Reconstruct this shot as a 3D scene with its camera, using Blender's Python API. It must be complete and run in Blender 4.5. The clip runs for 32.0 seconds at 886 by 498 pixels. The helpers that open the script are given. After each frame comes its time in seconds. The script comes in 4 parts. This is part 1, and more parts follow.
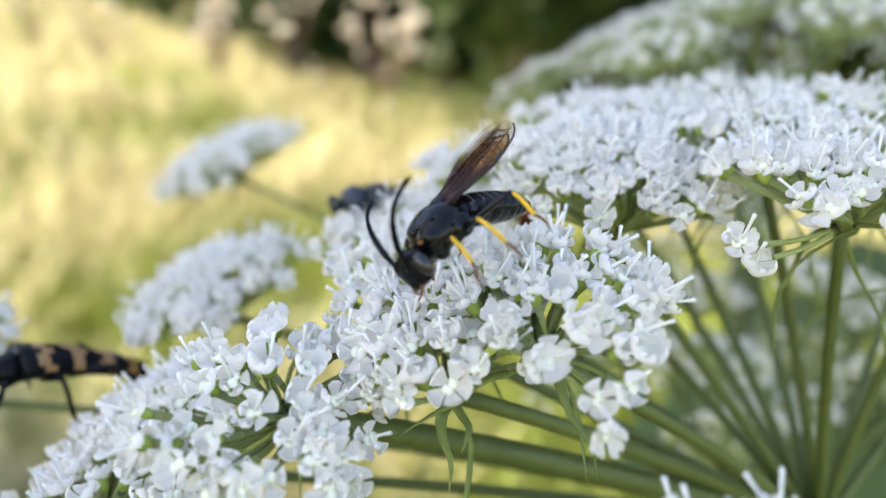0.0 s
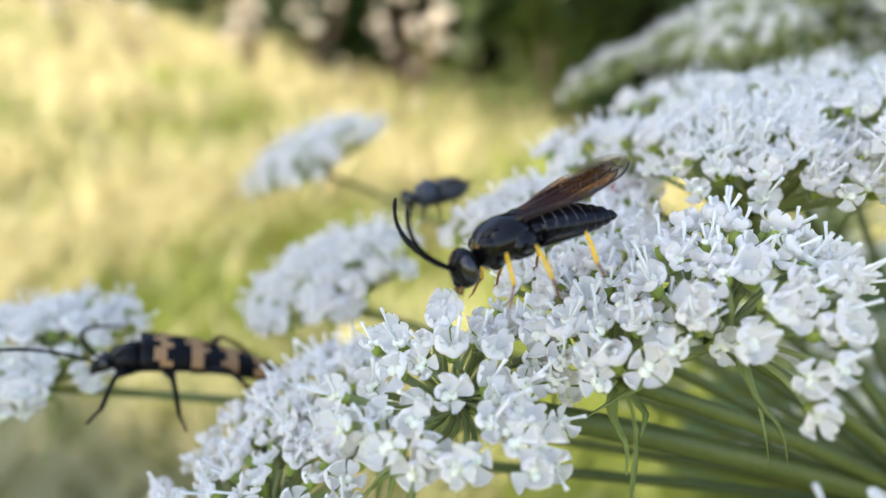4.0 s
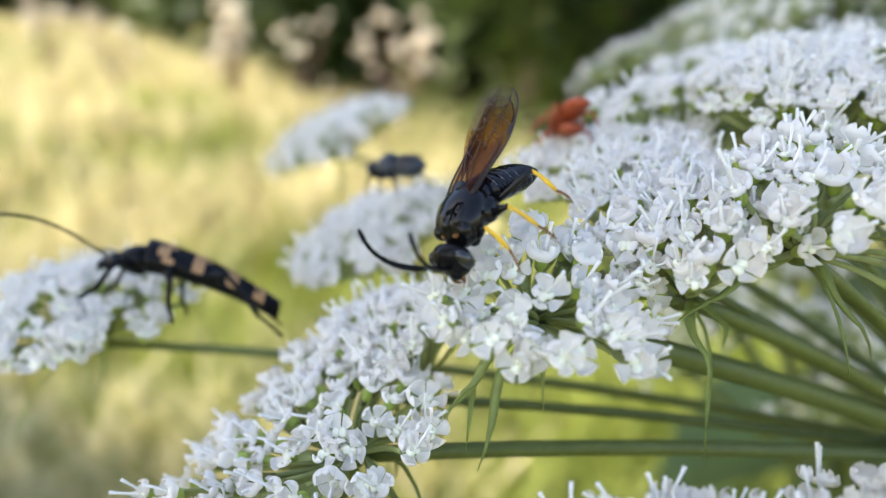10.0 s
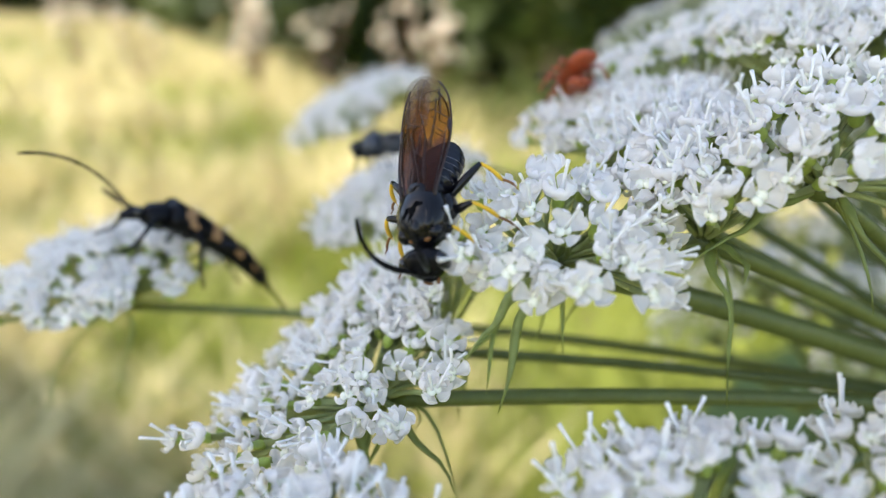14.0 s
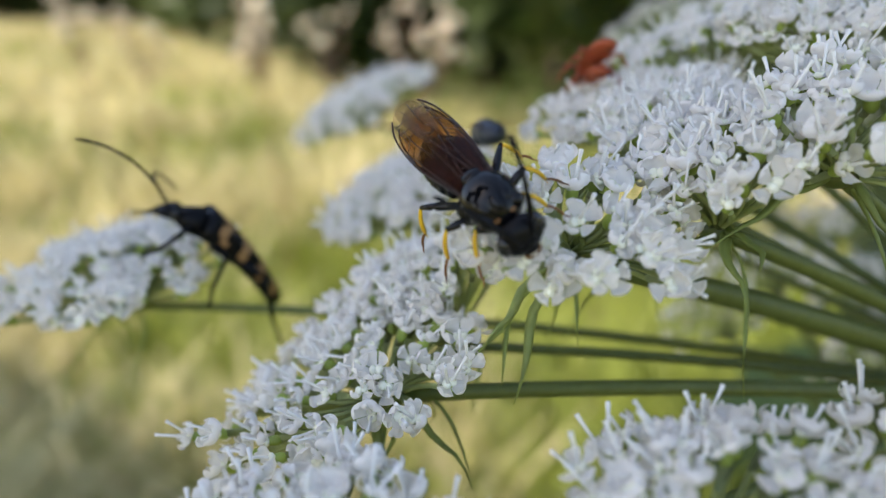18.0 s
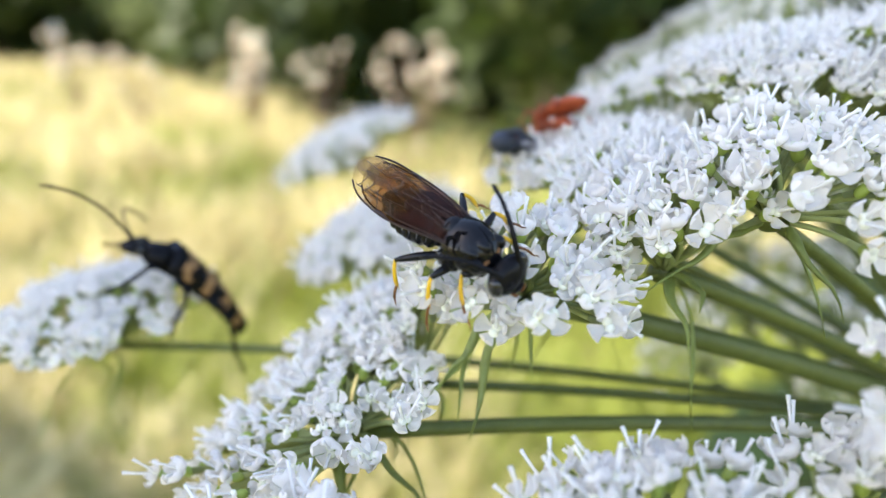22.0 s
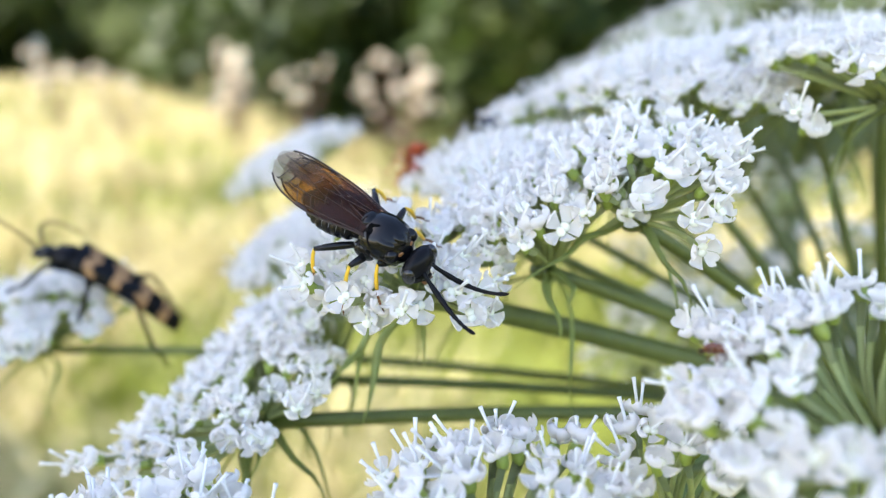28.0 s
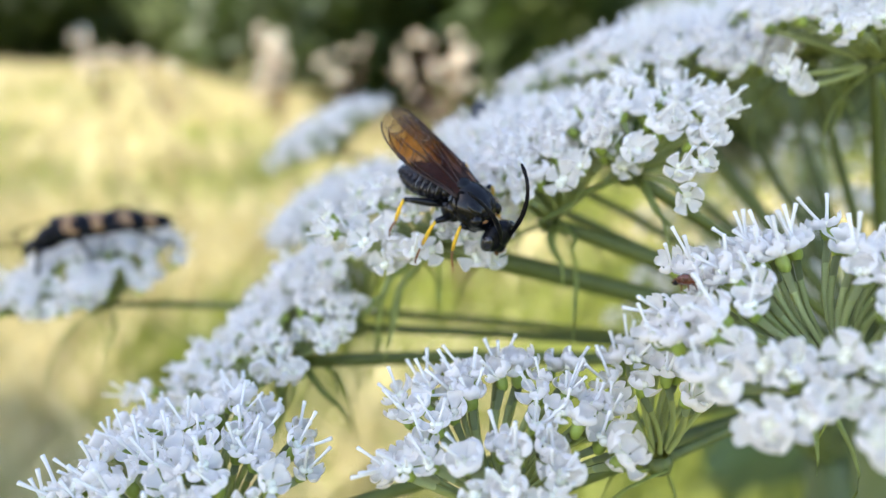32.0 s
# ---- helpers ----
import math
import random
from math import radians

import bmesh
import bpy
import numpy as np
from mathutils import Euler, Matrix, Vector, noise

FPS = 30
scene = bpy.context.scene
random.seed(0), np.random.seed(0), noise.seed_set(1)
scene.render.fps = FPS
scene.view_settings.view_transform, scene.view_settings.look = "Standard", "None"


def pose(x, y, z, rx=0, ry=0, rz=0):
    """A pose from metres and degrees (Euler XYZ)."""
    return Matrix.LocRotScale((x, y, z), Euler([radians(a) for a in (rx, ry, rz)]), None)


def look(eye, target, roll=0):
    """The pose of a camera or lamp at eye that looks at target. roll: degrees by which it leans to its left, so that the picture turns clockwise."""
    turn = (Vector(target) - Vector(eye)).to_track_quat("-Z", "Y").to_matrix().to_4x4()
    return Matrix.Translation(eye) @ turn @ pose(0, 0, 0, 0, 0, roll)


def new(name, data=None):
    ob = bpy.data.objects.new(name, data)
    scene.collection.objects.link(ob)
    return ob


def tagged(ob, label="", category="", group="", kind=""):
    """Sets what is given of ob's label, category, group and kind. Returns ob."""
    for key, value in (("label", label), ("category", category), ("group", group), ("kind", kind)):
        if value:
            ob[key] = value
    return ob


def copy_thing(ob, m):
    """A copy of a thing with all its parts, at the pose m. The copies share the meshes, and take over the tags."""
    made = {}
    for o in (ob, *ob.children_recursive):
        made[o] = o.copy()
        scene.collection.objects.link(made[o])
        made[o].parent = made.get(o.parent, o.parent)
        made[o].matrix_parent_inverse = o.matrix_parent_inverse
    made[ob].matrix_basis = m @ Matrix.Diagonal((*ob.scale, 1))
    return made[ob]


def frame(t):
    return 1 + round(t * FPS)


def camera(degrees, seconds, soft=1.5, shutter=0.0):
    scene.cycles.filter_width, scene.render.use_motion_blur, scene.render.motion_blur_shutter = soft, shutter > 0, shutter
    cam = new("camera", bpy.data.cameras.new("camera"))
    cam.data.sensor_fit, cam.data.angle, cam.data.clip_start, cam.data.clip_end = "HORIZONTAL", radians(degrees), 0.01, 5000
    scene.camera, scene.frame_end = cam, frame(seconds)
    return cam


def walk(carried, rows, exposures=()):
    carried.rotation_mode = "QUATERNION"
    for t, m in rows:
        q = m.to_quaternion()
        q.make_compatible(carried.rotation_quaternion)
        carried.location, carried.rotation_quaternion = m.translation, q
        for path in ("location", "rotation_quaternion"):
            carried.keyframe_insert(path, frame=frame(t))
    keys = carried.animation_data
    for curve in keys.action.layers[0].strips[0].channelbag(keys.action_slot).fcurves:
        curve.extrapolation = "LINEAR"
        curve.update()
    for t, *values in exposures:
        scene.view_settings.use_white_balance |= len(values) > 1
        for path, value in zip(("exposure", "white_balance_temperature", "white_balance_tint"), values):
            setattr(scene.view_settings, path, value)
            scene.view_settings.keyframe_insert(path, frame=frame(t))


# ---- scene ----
cam = camera(64.2, 32.0, soft=1.25)
# Eye and turn of the hand-held camera: seconds, metres, degrees.
PATH = [
    (0, (0.00000, 0.00000, 1.20000), (74.00, -0.00, -0.00)),
    (0.5, (-0.00021, -0.00002, 1.20060), (73.86, 0.37, 0.51)),
    (1, (-0.00143, 0.00028, 1.19993), (73.65, 0.52, 0.89)),
    (1.5, (-0.00165, 0.00035, 1.20009), (73.54, 0.83, 1.19)),
    (2, (-0.00197, 0.00023, 1.20037), (73.54, 1.21, 1.34)),
    (2.5, (-0.00604, 0.00118, 1.19919), (73.60, 0.98, 1.44)),
    (3, (-0.00718, 0.00069, 1.19963), (73.59, 1.13, 1.82)),
    (3.5, (-0.00938, 0.00042, 1.19943), (73.59, 1.37, 2.19)),
    (5.5, (-0.00739, -0.00292, 1.19970), (73.80, 1.21, 1.40)),
    (6, (-0.00859, -0.00287, 1.19864), (73.77, 1.11, 1.54)),
    (6.5, (-0.00760, -0.00393, 1.20054), (73.76, 1.32, 1.48)),
    (7, (-0.01054, -0.00436, 1.19903), (73.79, 1.16, 1.77)),
    (7.5, (-0.01113, -0.00305, 1.19897), (73.93, 1.60, 1.38)),
    (8, (-0.01106, -0.00363, 1.19878), (74.16, 1.89, 1.21)),
    (8.5, (-0.01252, -0.00339, 1.19742), (74.74, 1.40, 0.09)),
    (9, (-0.01349, -0.00356, 1.19586), (75.09, 1.16, 0.04)),
    (9.5, (-0.01479, -0.00264, 1.19412), (75.46, 1.25, -0.03)),
    (10, (-0.01556, -0.00291, 1.19327), (75.37, 1.13, 0.69)),
    (10.5, (-0.01482, -0.00319, 1.19371), (75.68, 1.19, 1.23)),
    (11, (-0.01326, -0.00383, 1.19465), (75.54, 1.17, 1.29)),
    (11.5, (-0.01483, -0.00373, 1.19191), (75.42, 1.28, 1.38)),
    (12, (-0.01452, -0.00365, 1.19200), (75.25, 1.60, 1.63)),
    (12.5, (-0.01606, -0.00415, 1.18934), (75.08, 1.82, 1.93)),
    (13, (-0.01621, -0.00399, 1.18970), (74.90, 2.03, 2.05)),
    (13.5, (-0.01654, -0.00384, 1.18909), (74.63, 1.90, 2.28)),
    (14, (-0.01524, -0.00391, 1.19051), (74.52, 2.49, 2.33)),
    (14.5, (-0.01590, -0.00385, 1.18991), (74.31, 2.33, 2.50)),
    (16.5, (-0.01602, -0.00340, 1.18957), (74.08, 2.94, 2.63)),
    (17, (-0.01703, -0.00350, 1.18847), (73.93, 3.20, 2.72)),
    (17.5, (-0.01719, -0.00309, 1.18806), (73.96, 3.53, 2.65)),
    (18, (-0.01572, -0.00394, 1.19012), (74.45, 3.43, 2.58)),
    (18.5, (-0.01417, -0.00451, 1.19122), (76.30, 3.27, 1.51)),
    (19, (-0.01436, -0.00471, 1.19000), (77.13, 3.34, 0.74)),
    (19.5, (-0.01374, -0.00504, 1.19057), (77.33, 3.72, 0.51)),
    (20, (-0.01395, -0.00563, 1.18998), (77.45, 3.38, 0.97)),
    (20.5, (-0.01334, -0.00560, 1.19113), (77.48, 3.27, 1.30)),
    (21, (-0.01359, -0.00560, 1.19087), (77.43, 3.47, 1.61)),
    (21.5, (-0.01347, -0.00566, 1.19069), (77.38, 3.56, 1.82)),
    (22, (-0.01307, -0.00589, 1.19098), (77.29, 3.56, 2.06)),
    (22.5, (-0.01176, -0.00639, 1.19202), (77.29, 3.52, 2.23)),
    (23, (-0.01142, -0.00703, 1.19149), (77.30, 3.41, 2.30)),
    (23.5, (-0.01117, -0.00702, 1.19151), (77.32, 3.58, 2.28)),
    (24, (-0.01245, -0.00681, 1.19017), (77.32, 3.87, 2.21)),
    (24.5, (-0.01095, -0.00698, 1.19098), (77.47, 3.86, 1.69)),
    (25, (-0.00970, -0.00798, 1.19106), (77.55, 3.85, 1.30)),
    (25.5, (-0.00880, -0.00897, 1.19015), (77.89, 3.44, 0.87)),
    (26, (-0.00781, -0.00987, 1.18973), (78.18, 3.18, 0.51)),
    (26.5, (-0.00615, -0.01040, 1.19057), (78.41, 3.13, 0.41)),
    (28.5, (-0.00620, -0.00987, 1.19031), (78.37, 3.98, 0.97)),
    (29, (-0.00636, -0.01029, 1.18949), (78.22, 3.90, 1.12)),
    (29.5, (-0.00530, -0.01074, 1.19053), (77.95, 3.90, 1.43)),
    (30, (-0.00451, -0.01114, 1.19075), (77.83, 4.03, 1.77)),
    (30.5, (-0.00438, -0.01188, 1.18959), (77.58, 3.94, 2.26)),
    (31, (-0.00383, -0.01376, 1.18944), (77.31, 4.00, 2.82)),
    (31.5, (-0.00273, -0.01515, 1.19109), (77.07, 4.59, 3.48)),
    (32, (-0.00405, -0.01545, 1.18931), (77.02, 4.69, 3.90)),
]
# The camera's own brightening and darkening: seconds, stops, kelvin, tint.
EXPOSURE = [(0, 1.83, 7150, 13), (6, 1.79, 7150, 13), (9, 1.77, 7170, 13), (14.5, 1.70, 7170, 13), (16.5, 1.47, 7170, 13), (18, 1.27, 7170, 13), (18.7, 1.45, 7080, 13), (19.8, 1.65, 7040, 13),
            (21, 1.85, 6970, 15), (22, 1.92, 7010, 15), (22.8, 2.03, 7010, 15), (26.5, 2.09, 6760, 15), (28.5, 1.99, 6710, 15), (30, 1.87, 6710, 15), (32, 1.83, 6710, 15)]
walk(cam, [(t, pose(*p, *r)) for t, p, r in PATH], EXPOSURE)
cam.data.dof.use_dof = True
cam.data.dof.focus_distance = 0.0432
cam.data.dof.aperture_fstop = 19.5

# ---- light ----
world = bpy.data.worlds.new("world")
scene.world = world
world.use_nodes = True
wn = world.node_tree
sky = wn.nodes.new("ShaderNodeTexSky")
sky.sky_type, sky.sun_disc = "NISHITA", False
SUN_EL, SUN_AZ = radians(48), radians(250)
sky.sun_elevation, sky.sun_rotation = SUN_EL, SUN_AZ
wn.links.new(sky.outputs[0], wn.nodes["Background"].inputs[0])
wn.nodes["Background"].inputs[1].default_value = 0.15
sun = new("sun", bpy.data.lights.new("sun", "SUN"))
sun.data.energy, sun.data.angle, sun.data.color = 3.75, radians(0.6), (1.0, 0.93, 0.8)
sun_way = Vector((math.sin(SUN_AZ) * math.cos(SUN_EL), math.cos(SUN_AZ) * math.cos(SUN_EL), math.sin(SUN_EL)))
sun.matrix_world = look(sun_way * 50, (0, 0, 0))

# ---- plan: units of S metres from the first eye, leaning forward by TILT ----
S, TILT, EYE_Z = 0.065, radians(-16), 1.2
PLAN = Matrix.Translation((0, 0, EYE_Z)) @ Matrix.Rotation(TILT, 4, "X") @ Matrix.Scale(S, 4)


def plan(x, y, z):
    return PLAN @ Vector((x, y, z))


def plan_way(x, y, z):
    return (Matrix.Rotation(TILT, 3, "X") @ Vector((x, y, z))).normalized()


# ---- materials ----
def material(name, base, rough=0.6, metal=0.0, spread=0.12, scale=900.0, bump=0.15, bump_scale=None, translucent=0.0,
             island=False, coat=0.0, tint=None, spec=0.5):
    """Base colour with fine grain and broad variation, bump, and light through thin leaves and petals. Scales are per metre."""
    m = bpy.data.materials.new(name)
    m.use_nodes = True
    nt = m.node_tree
    n, ln = nt.nodes, nt.links
    bsdf = n["Principled BSDF"]
    bsdf.inputs["Roughness"].default_value = rough
    bsdf.inputs["Metallic"].default_value = metal
    bsdf.inputs["Coat Weight"].default_value = coat
    bsdf.inputs["Specular IOR Level"].default_value = spec
    co = n.new("ShaderNodeTexCoord")
    fine, broad = n.new("ShaderNodeTexNoise"), n.new("ShaderNodeTexNoise")
    fine.inputs["Scale"].default_value, broad.inputs["Scale"].default_value = scale, scale / 7
    fine.inputs["Detail"].default_value = 5
    for tex in (fine, broad):
        ln.new(co.outputs["Object"], tex.inputs["Vector"])
    rnd = n.new("ShaderNodeNewGeometry" if island else "ShaderNodeObjectInfo").outputs["Random Per Island" if island else "Random"]
    add = n.new("ShaderNodeMath"); add.operation = "ADD"
    ln.new(fine.outputs[0], add.inputs[0]); ln.new(broad.outputs[0], add.inputs[1])
    add2 = n.new("ShaderNodeMath"); add2.operation = "MULTIPLY_ADD"
    ln.new(rnd, add2.inputs[0]); add2.inputs[1].default_value = 0.8; ln.new(add.outputs[0], add2.inputs[2])
    ramp = n.new("ShaderNodeMapRange")
    ramp.inputs[1].default_value, ramp.inputs[2].default_value = 0.6, 2.2
    ln.new(add2.outputs[0], ramp.inputs[0])
    mix = n.new("ShaderNodeMix"); mix.data_type = "RGBA"
    ln.new(ramp.outputs[0], mix.inputs[0])
    other = tint or tuple(min(1.0, c * (1 + 2.2 * spread)) for c in base)
    mix.inputs[6].default_value = (*[c * (1 - spread) for c in base], 1)
    mix.inputs[7].default_value = (*other, 1)
    ln.new(mix.outputs[2], bsdf.inputs["Base Color"])
    bp = n.new("ShaderNodeBump")
    bp.inputs["Strength"].default_value = bump
    bp.inputs["Distance"].default_value = 0.3 / scale
    btex = fine
    if bump_scale:
        btex = n.new("ShaderNodeTexNoise"); btex.inputs["Scale"].default_value = bump_scale
        ln.new(co.outputs["Object"], btex.inputs["Vector"])
        bp.inputs["Distance"].default_value = 0.3 / bump_scale
    ln.new(btex.outputs[0], bp.inputs["Height"])
    ln.new(bp.outputs[0], bsdf.inputs["Normal"])
    if translucent:
        tr = n.new("ShaderNodeBsdfTranslucent")
        ln.new(mix.outputs[2], tr.inputs[0])
        ms = n.new("ShaderNodeMixShader"); ms.inputs[0].default_value = translucent
        ln.new(bsdf.outputs[0], ms.inputs[1]); ln.new(tr.outputs[0], ms.inputs[2])
        ln.new(ms.outputs[0], n["Material Output"].inputs[0])
    return m


PETAL = material("petal_white", (0.915, 0.876, 0.835), 0.55, spread=0.04, scale=1500, bump=0.12, translucent=0.42, tint=(0.940, 0.908, 0.873))
DISC = material("nectar_disc", (0.83, 0.83, 0.68), 0.7, spread=0.10, scale=2500, bump=0.15, spec=0.1)
STYLE = material("style_white", (0.90, 0.89, 0.86), 0.5, spread=0.05, scale=2500, translucent=0.2)
OVARY = material("ovary_green", (0.26, 0.33, 0.06), 0.5, spread=0.25, scale=2000, bump=0.3)
STALK = material("stalk_green", (0.074, 0.104, 0.020), 0.5, spread=0.22, scale=1200, bump=0.35, tint=(0.145, 0.178, 0.046))
PEDICEL_GREEN = material("pedicel_green", (0.30, 0.36, 0.11), 0.5, spread=0.25, scale=1500, bump=0.25, tint=(0.46, 0.52, 0.22))
BRACT = material("bract_green", (0.23, 0.28, 0.075), 0.55, spread=0.3, scale=1500, bump=0.3, translucent=0.3)
BLACK = material("chitin_black", (0.004, 0.004, 0.005), 0.07, spread=0.2, scale=2500, bump=0.02, bump_scale=6000, spec=0.22, coat=0.12)
BLACK_DULL = material("chitin_dull", (0.005, 0.005, 0.006), 0.22, spread=0.2, scale=2500, bump=0.05, bump_scale=7000, spec=0.12)
BLACK_BLUE = material("abdomen_black", (0.005, 0.005, 0.009), 0.11, spread=0.25, scale=2500, bump=0.04, bump_scale=8000, spec=0.24)
FLY_BLUE = material("fly_slate", (0.028, 0.034, 0.046), 0.4, spread=0.3, scale=2000, bump=0.2, spec=0.4)
EYE = material("eye_black", (0.006, 0.006, 0.008), 0.12, spread=0.1, scale=5000, bump=0.5, bump_scale=20000, coat=0.5)
YELLOW = material("leg_yellow", (0.72, 0.42, 0.02), 0.4, spread=0.2, scale=2000, bump=0.3)
TARSUS = material("tarsus_brown", (0.16, 0.065, 0.015), 0.45, spread=0.3, scale=2500, bump=0.3)
# Pale colour that stands in for bright reflections on the abdomen's rings.
RING_GLINT = material("segment_edge", (0.20, 0.21, 0.23), 0.4, spread=0.2, scale=3000)
ORANGE = material("band_orange", (0.28, 0.15, 0.062), 0.5, spread=0.25, scale=1200, bump=0.3)
RED = material("soldier_red", (0.32, 0.060, 0.018), 0.45, spread=0.25, scale=1500, bump=0.3)
BROWN = material("bug_brown", (0.10, 0.028, 0.012), 0.25, spread=0.25, scale=2500, coat=0.4)
VEIN = material("vein_dark", (0.022, 0.010, 0.007), 0.4, spread=0.2, scale=3000)
STRAW = material("meadow_straw", (0.46, 0.43, 0.17), 0.6, spread=0.35, scale=2.0, bump=0.1, translucent=0.35, island=True, tint=(0.82, 0.74, 0.43))
GRASS = material("meadow_grass", (0.13, 0.175, 0.028), 0.6, spread=0.35, scale=2.0, bump=0.1, translucent=0.4, island=True, tint=(0.40, 0.47, 0.09))
GROUND = material("meadow_ground", (0.14, 0.13, 0.045), 0.9, spread=0.4, scale=2.2, bump=0.4, tint=(0.42, 0.38, 0.16))
FOREST = material("forest_leaf", (0.018, 0.036, 0.007), 0.6, spread=0.5, scale=1.5, bump=0.2, translucent=0.25, island=True, tint=(0.060, 0.10, 0.017))
SHRUB = material("shrub_leaf", (0.07, 0.11, 0.02), 0.55, spread=0.4, scale=3, bump=0.2, translucent=0.3, island=True, tint=(0.17, 0.23, 0.05))
BARK = material("bark", (0.09, 0.065, 0.045), 0.85, spread=0.3, scale=40, bump=0.6)
SEED = material("seed_head_pink", (0.95, 0.84, 0.68), 0.7, spread=0.12, scale=60, bump=0.2, translucent=0.3, tint=(1.0, 0.98, 0.86))
WEED = material("weed_stem", (0.16, 0.075, 0.06), 0.6, spread=0.3, scale=100, bump=0.3)
LEAFY = material("leaf_green", (0.075, 0.112, 0.026), 0.55, spread=0.3, scale=60, bump=0.3, translucent=0.35)


def wing_material(name, tint, through_tint, clear):
    """Smoky membrane: tinted see-through with a sheen."""
    m = bpy.data.materials.new(name)
    m.use_nodes = True
    n, ln = m.node_tree.nodes, m.node_tree.links
    b = n["Principled BSDF"]
    b.inputs["Roughness"].default_value = 0.2
    b.inputs["Specular IOR Level"].default_value = 0.22
    co, tex = n.new("ShaderNodeTexCoord"), n.new("ShaderNodeTexNoise")
    tex.inputs["Scale"].default_value = 350
    ln.new(co.outputs["Object"], tex.inputs[0])
    mix = n.new("ShaderNodeMix"); mix.data_type = "RGBA"
    mix.inputs[6].default_value, mix.inputs[7].default_value = (*tint, 1), (*[min(1, c * 2.6) for c in tint], 1)
    ln.new(tex.outputs[0], mix.inputs[0]); ln.new(mix.outputs[2], b.inputs["Base Color"])
    bp = n.new("ShaderNodeBump"); bp.inputs["Strength"].default_value, bp.inputs["Distance"].default_value = 0.4, 0.0002
    wav = n.new("ShaderNodeTexNoise"); wav.inputs["Scale"].default_value = 1200
    ln.new(co.outputs["Object"], wav.inputs[0]); ln.new(wav.outputs[0], bp.inputs["Height"]); ln.new(bp.outputs[0], b.inputs["Normal"])
    tr = n.new("ShaderNodeBsdfTransparent"); tr.inputs[0].default_value = (*through_tint, 1)
    ms = n.new("ShaderNodeMixShader"); ms.inputs[0].default_value = clear
    ln.new(b.outputs[0], ms.inputs[1]); ln.new(tr.outputs[0], ms.inputs[2]); ln.new(ms.outputs[0], n["Material Output"].inputs[0])
    return m


WING = wing_material("wing_smoky_brown", (0.030, 0.012, 0.009), (0.60, 0.40, 0.32), 0.66)
WING_MID = wing_material("wing_amber_brown", (0.070, 0.036, 0.013), (0.76, 0.54, 0.34), 0.78)
WING_TIP = wing_material("wing_clear_brown", (0.11, 0.085, 0.07), (0.82, 0.76, 0.70), 0.86)


# ---- mesh helpers ----
MM = 0.001


def part(name, bm, mats, parent=None, label="", smooth=True):
    """Links a bmesh as one mesh object under a thing or a part."""
    me = bpy.data.meshes.new(name)
    bm.normal_update()
    bm.to_mesh(me)
    bm.free()
    for m in mats if isinstance(mats, (list, tuple)) else [mats]:
        me.materials.append(m)
    if smooth:
        me.shade_smooth()
    ob = new(name, me)
    ob.parent = parent
    if label:
        tagged(ob, label)
    return ob


def frame_of(way, up=(0, 0, 1)):
    """A turn whose z axis runs along way."""
    z = Vector(way).normalized()
    x = Vector(up).cross(z)
    if x.length < 1e-4:
        x = Vector((1, 0, 0)).cross(z)
    x.normalize()
    return Matrix((x, z.cross(x), z)).transposed()


def tube(bm, pts, radii, seg=6, mat=0, flat=1.0, caps=True):
    """A tapered tube along points; flat squeezes it across its side."""
    pts = [Vector(p) for p in pts]
    rings, ref = [], Vector((0.13, 0.21, 0.97))
    for i, p in enumerate(pts):
        way = (pts[min(i + 1, len(pts) - 1)] - pts[max(i - 1, 0)]).normalized()
        m = frame_of(way, ref)
        r = radii[i] if isinstance(radii, (list, tuple)) else radii
        rings.append([bm.verts.new(p + m @ Vector((math.cos(a) * r, math.sin(a) * r * flat, 0))) for a in (2 * math.pi * k / seg for k in range(seg))])
    for a, b in zip(rings, rings[1:]):
        for k in range(seg):
            bm.faces.new((a[k], a[(k + 1) % seg], b[(k + 1) % seg], b[k])).material_index = mat
    if caps:
        bm.faces.new(rings[0][::-1]).material_index = mat
        bm.faces.new(rings[-1]).material_index = mat
    return bm


def loft(bm, rows, seg=18, mat=0, square=0.0):
    """A body along x from rows (x, z, half width, half height); closed at both ends. square flattens the underside."""
    rings = []
    for x, z, w, h in rows:
        ring = []
        for k in range(seg):
            a = 2 * math.pi * k / seg
            s = math.sin(a)
            ring.append(bm.verts.new((x, math.cos(a) * w, z + h * (s if s > 0 else s * (1 - square)))))
        rings.append(ring)
    for a, b in zip(rings, rings[1:]):
        for k in range(seg):
            bm.faces.new((a[k], b[k], b[(k + 1) % seg], a[(k + 1) % seg])).material_index = mat
    bm.faces.new(rings[0]).material_index = mat
    bm.faces.new(rings[-1][::-1]).material_index = mat
    bmesh.ops.recalc_face_normals(bm, faces=bm.faces[:])
    return bm


def ball(bm, c, r, mat=0, seg=12, rings=8):
    """An ellipsoid at c with half axes r."""
    got = bmesh.ops.create_uvsphere(bm, u_segments=seg, v_segments=rings, radius=1.0)
    for v in got["verts"]:
        v.co = Vector((v.co.x * r[0], v.co.y * r[1], v.co.z * r[2])) + Vector(c)
        for f in v.link_faces:
            f.material_index = mat
    return bm


def scaled(bm, k):
    for v in bm.verts:
        v.co *= k
    return bm


def curve_pts(a, b, sag, n=8):
    """Points from a to b, bowed by the vector sag in the middle."""
    a, b, sag = Vector(a), Vector(b), Vector(sag)
    return [a.lerp(b, t) + sag * (4 * t * (1 - t)) for t in (i / (n - 1) for i in range(n))]


def empty(name, m):
    ob = new(name)
    ob.empty_display_size = 0.005
    ob.matrix_world = m
    return ob


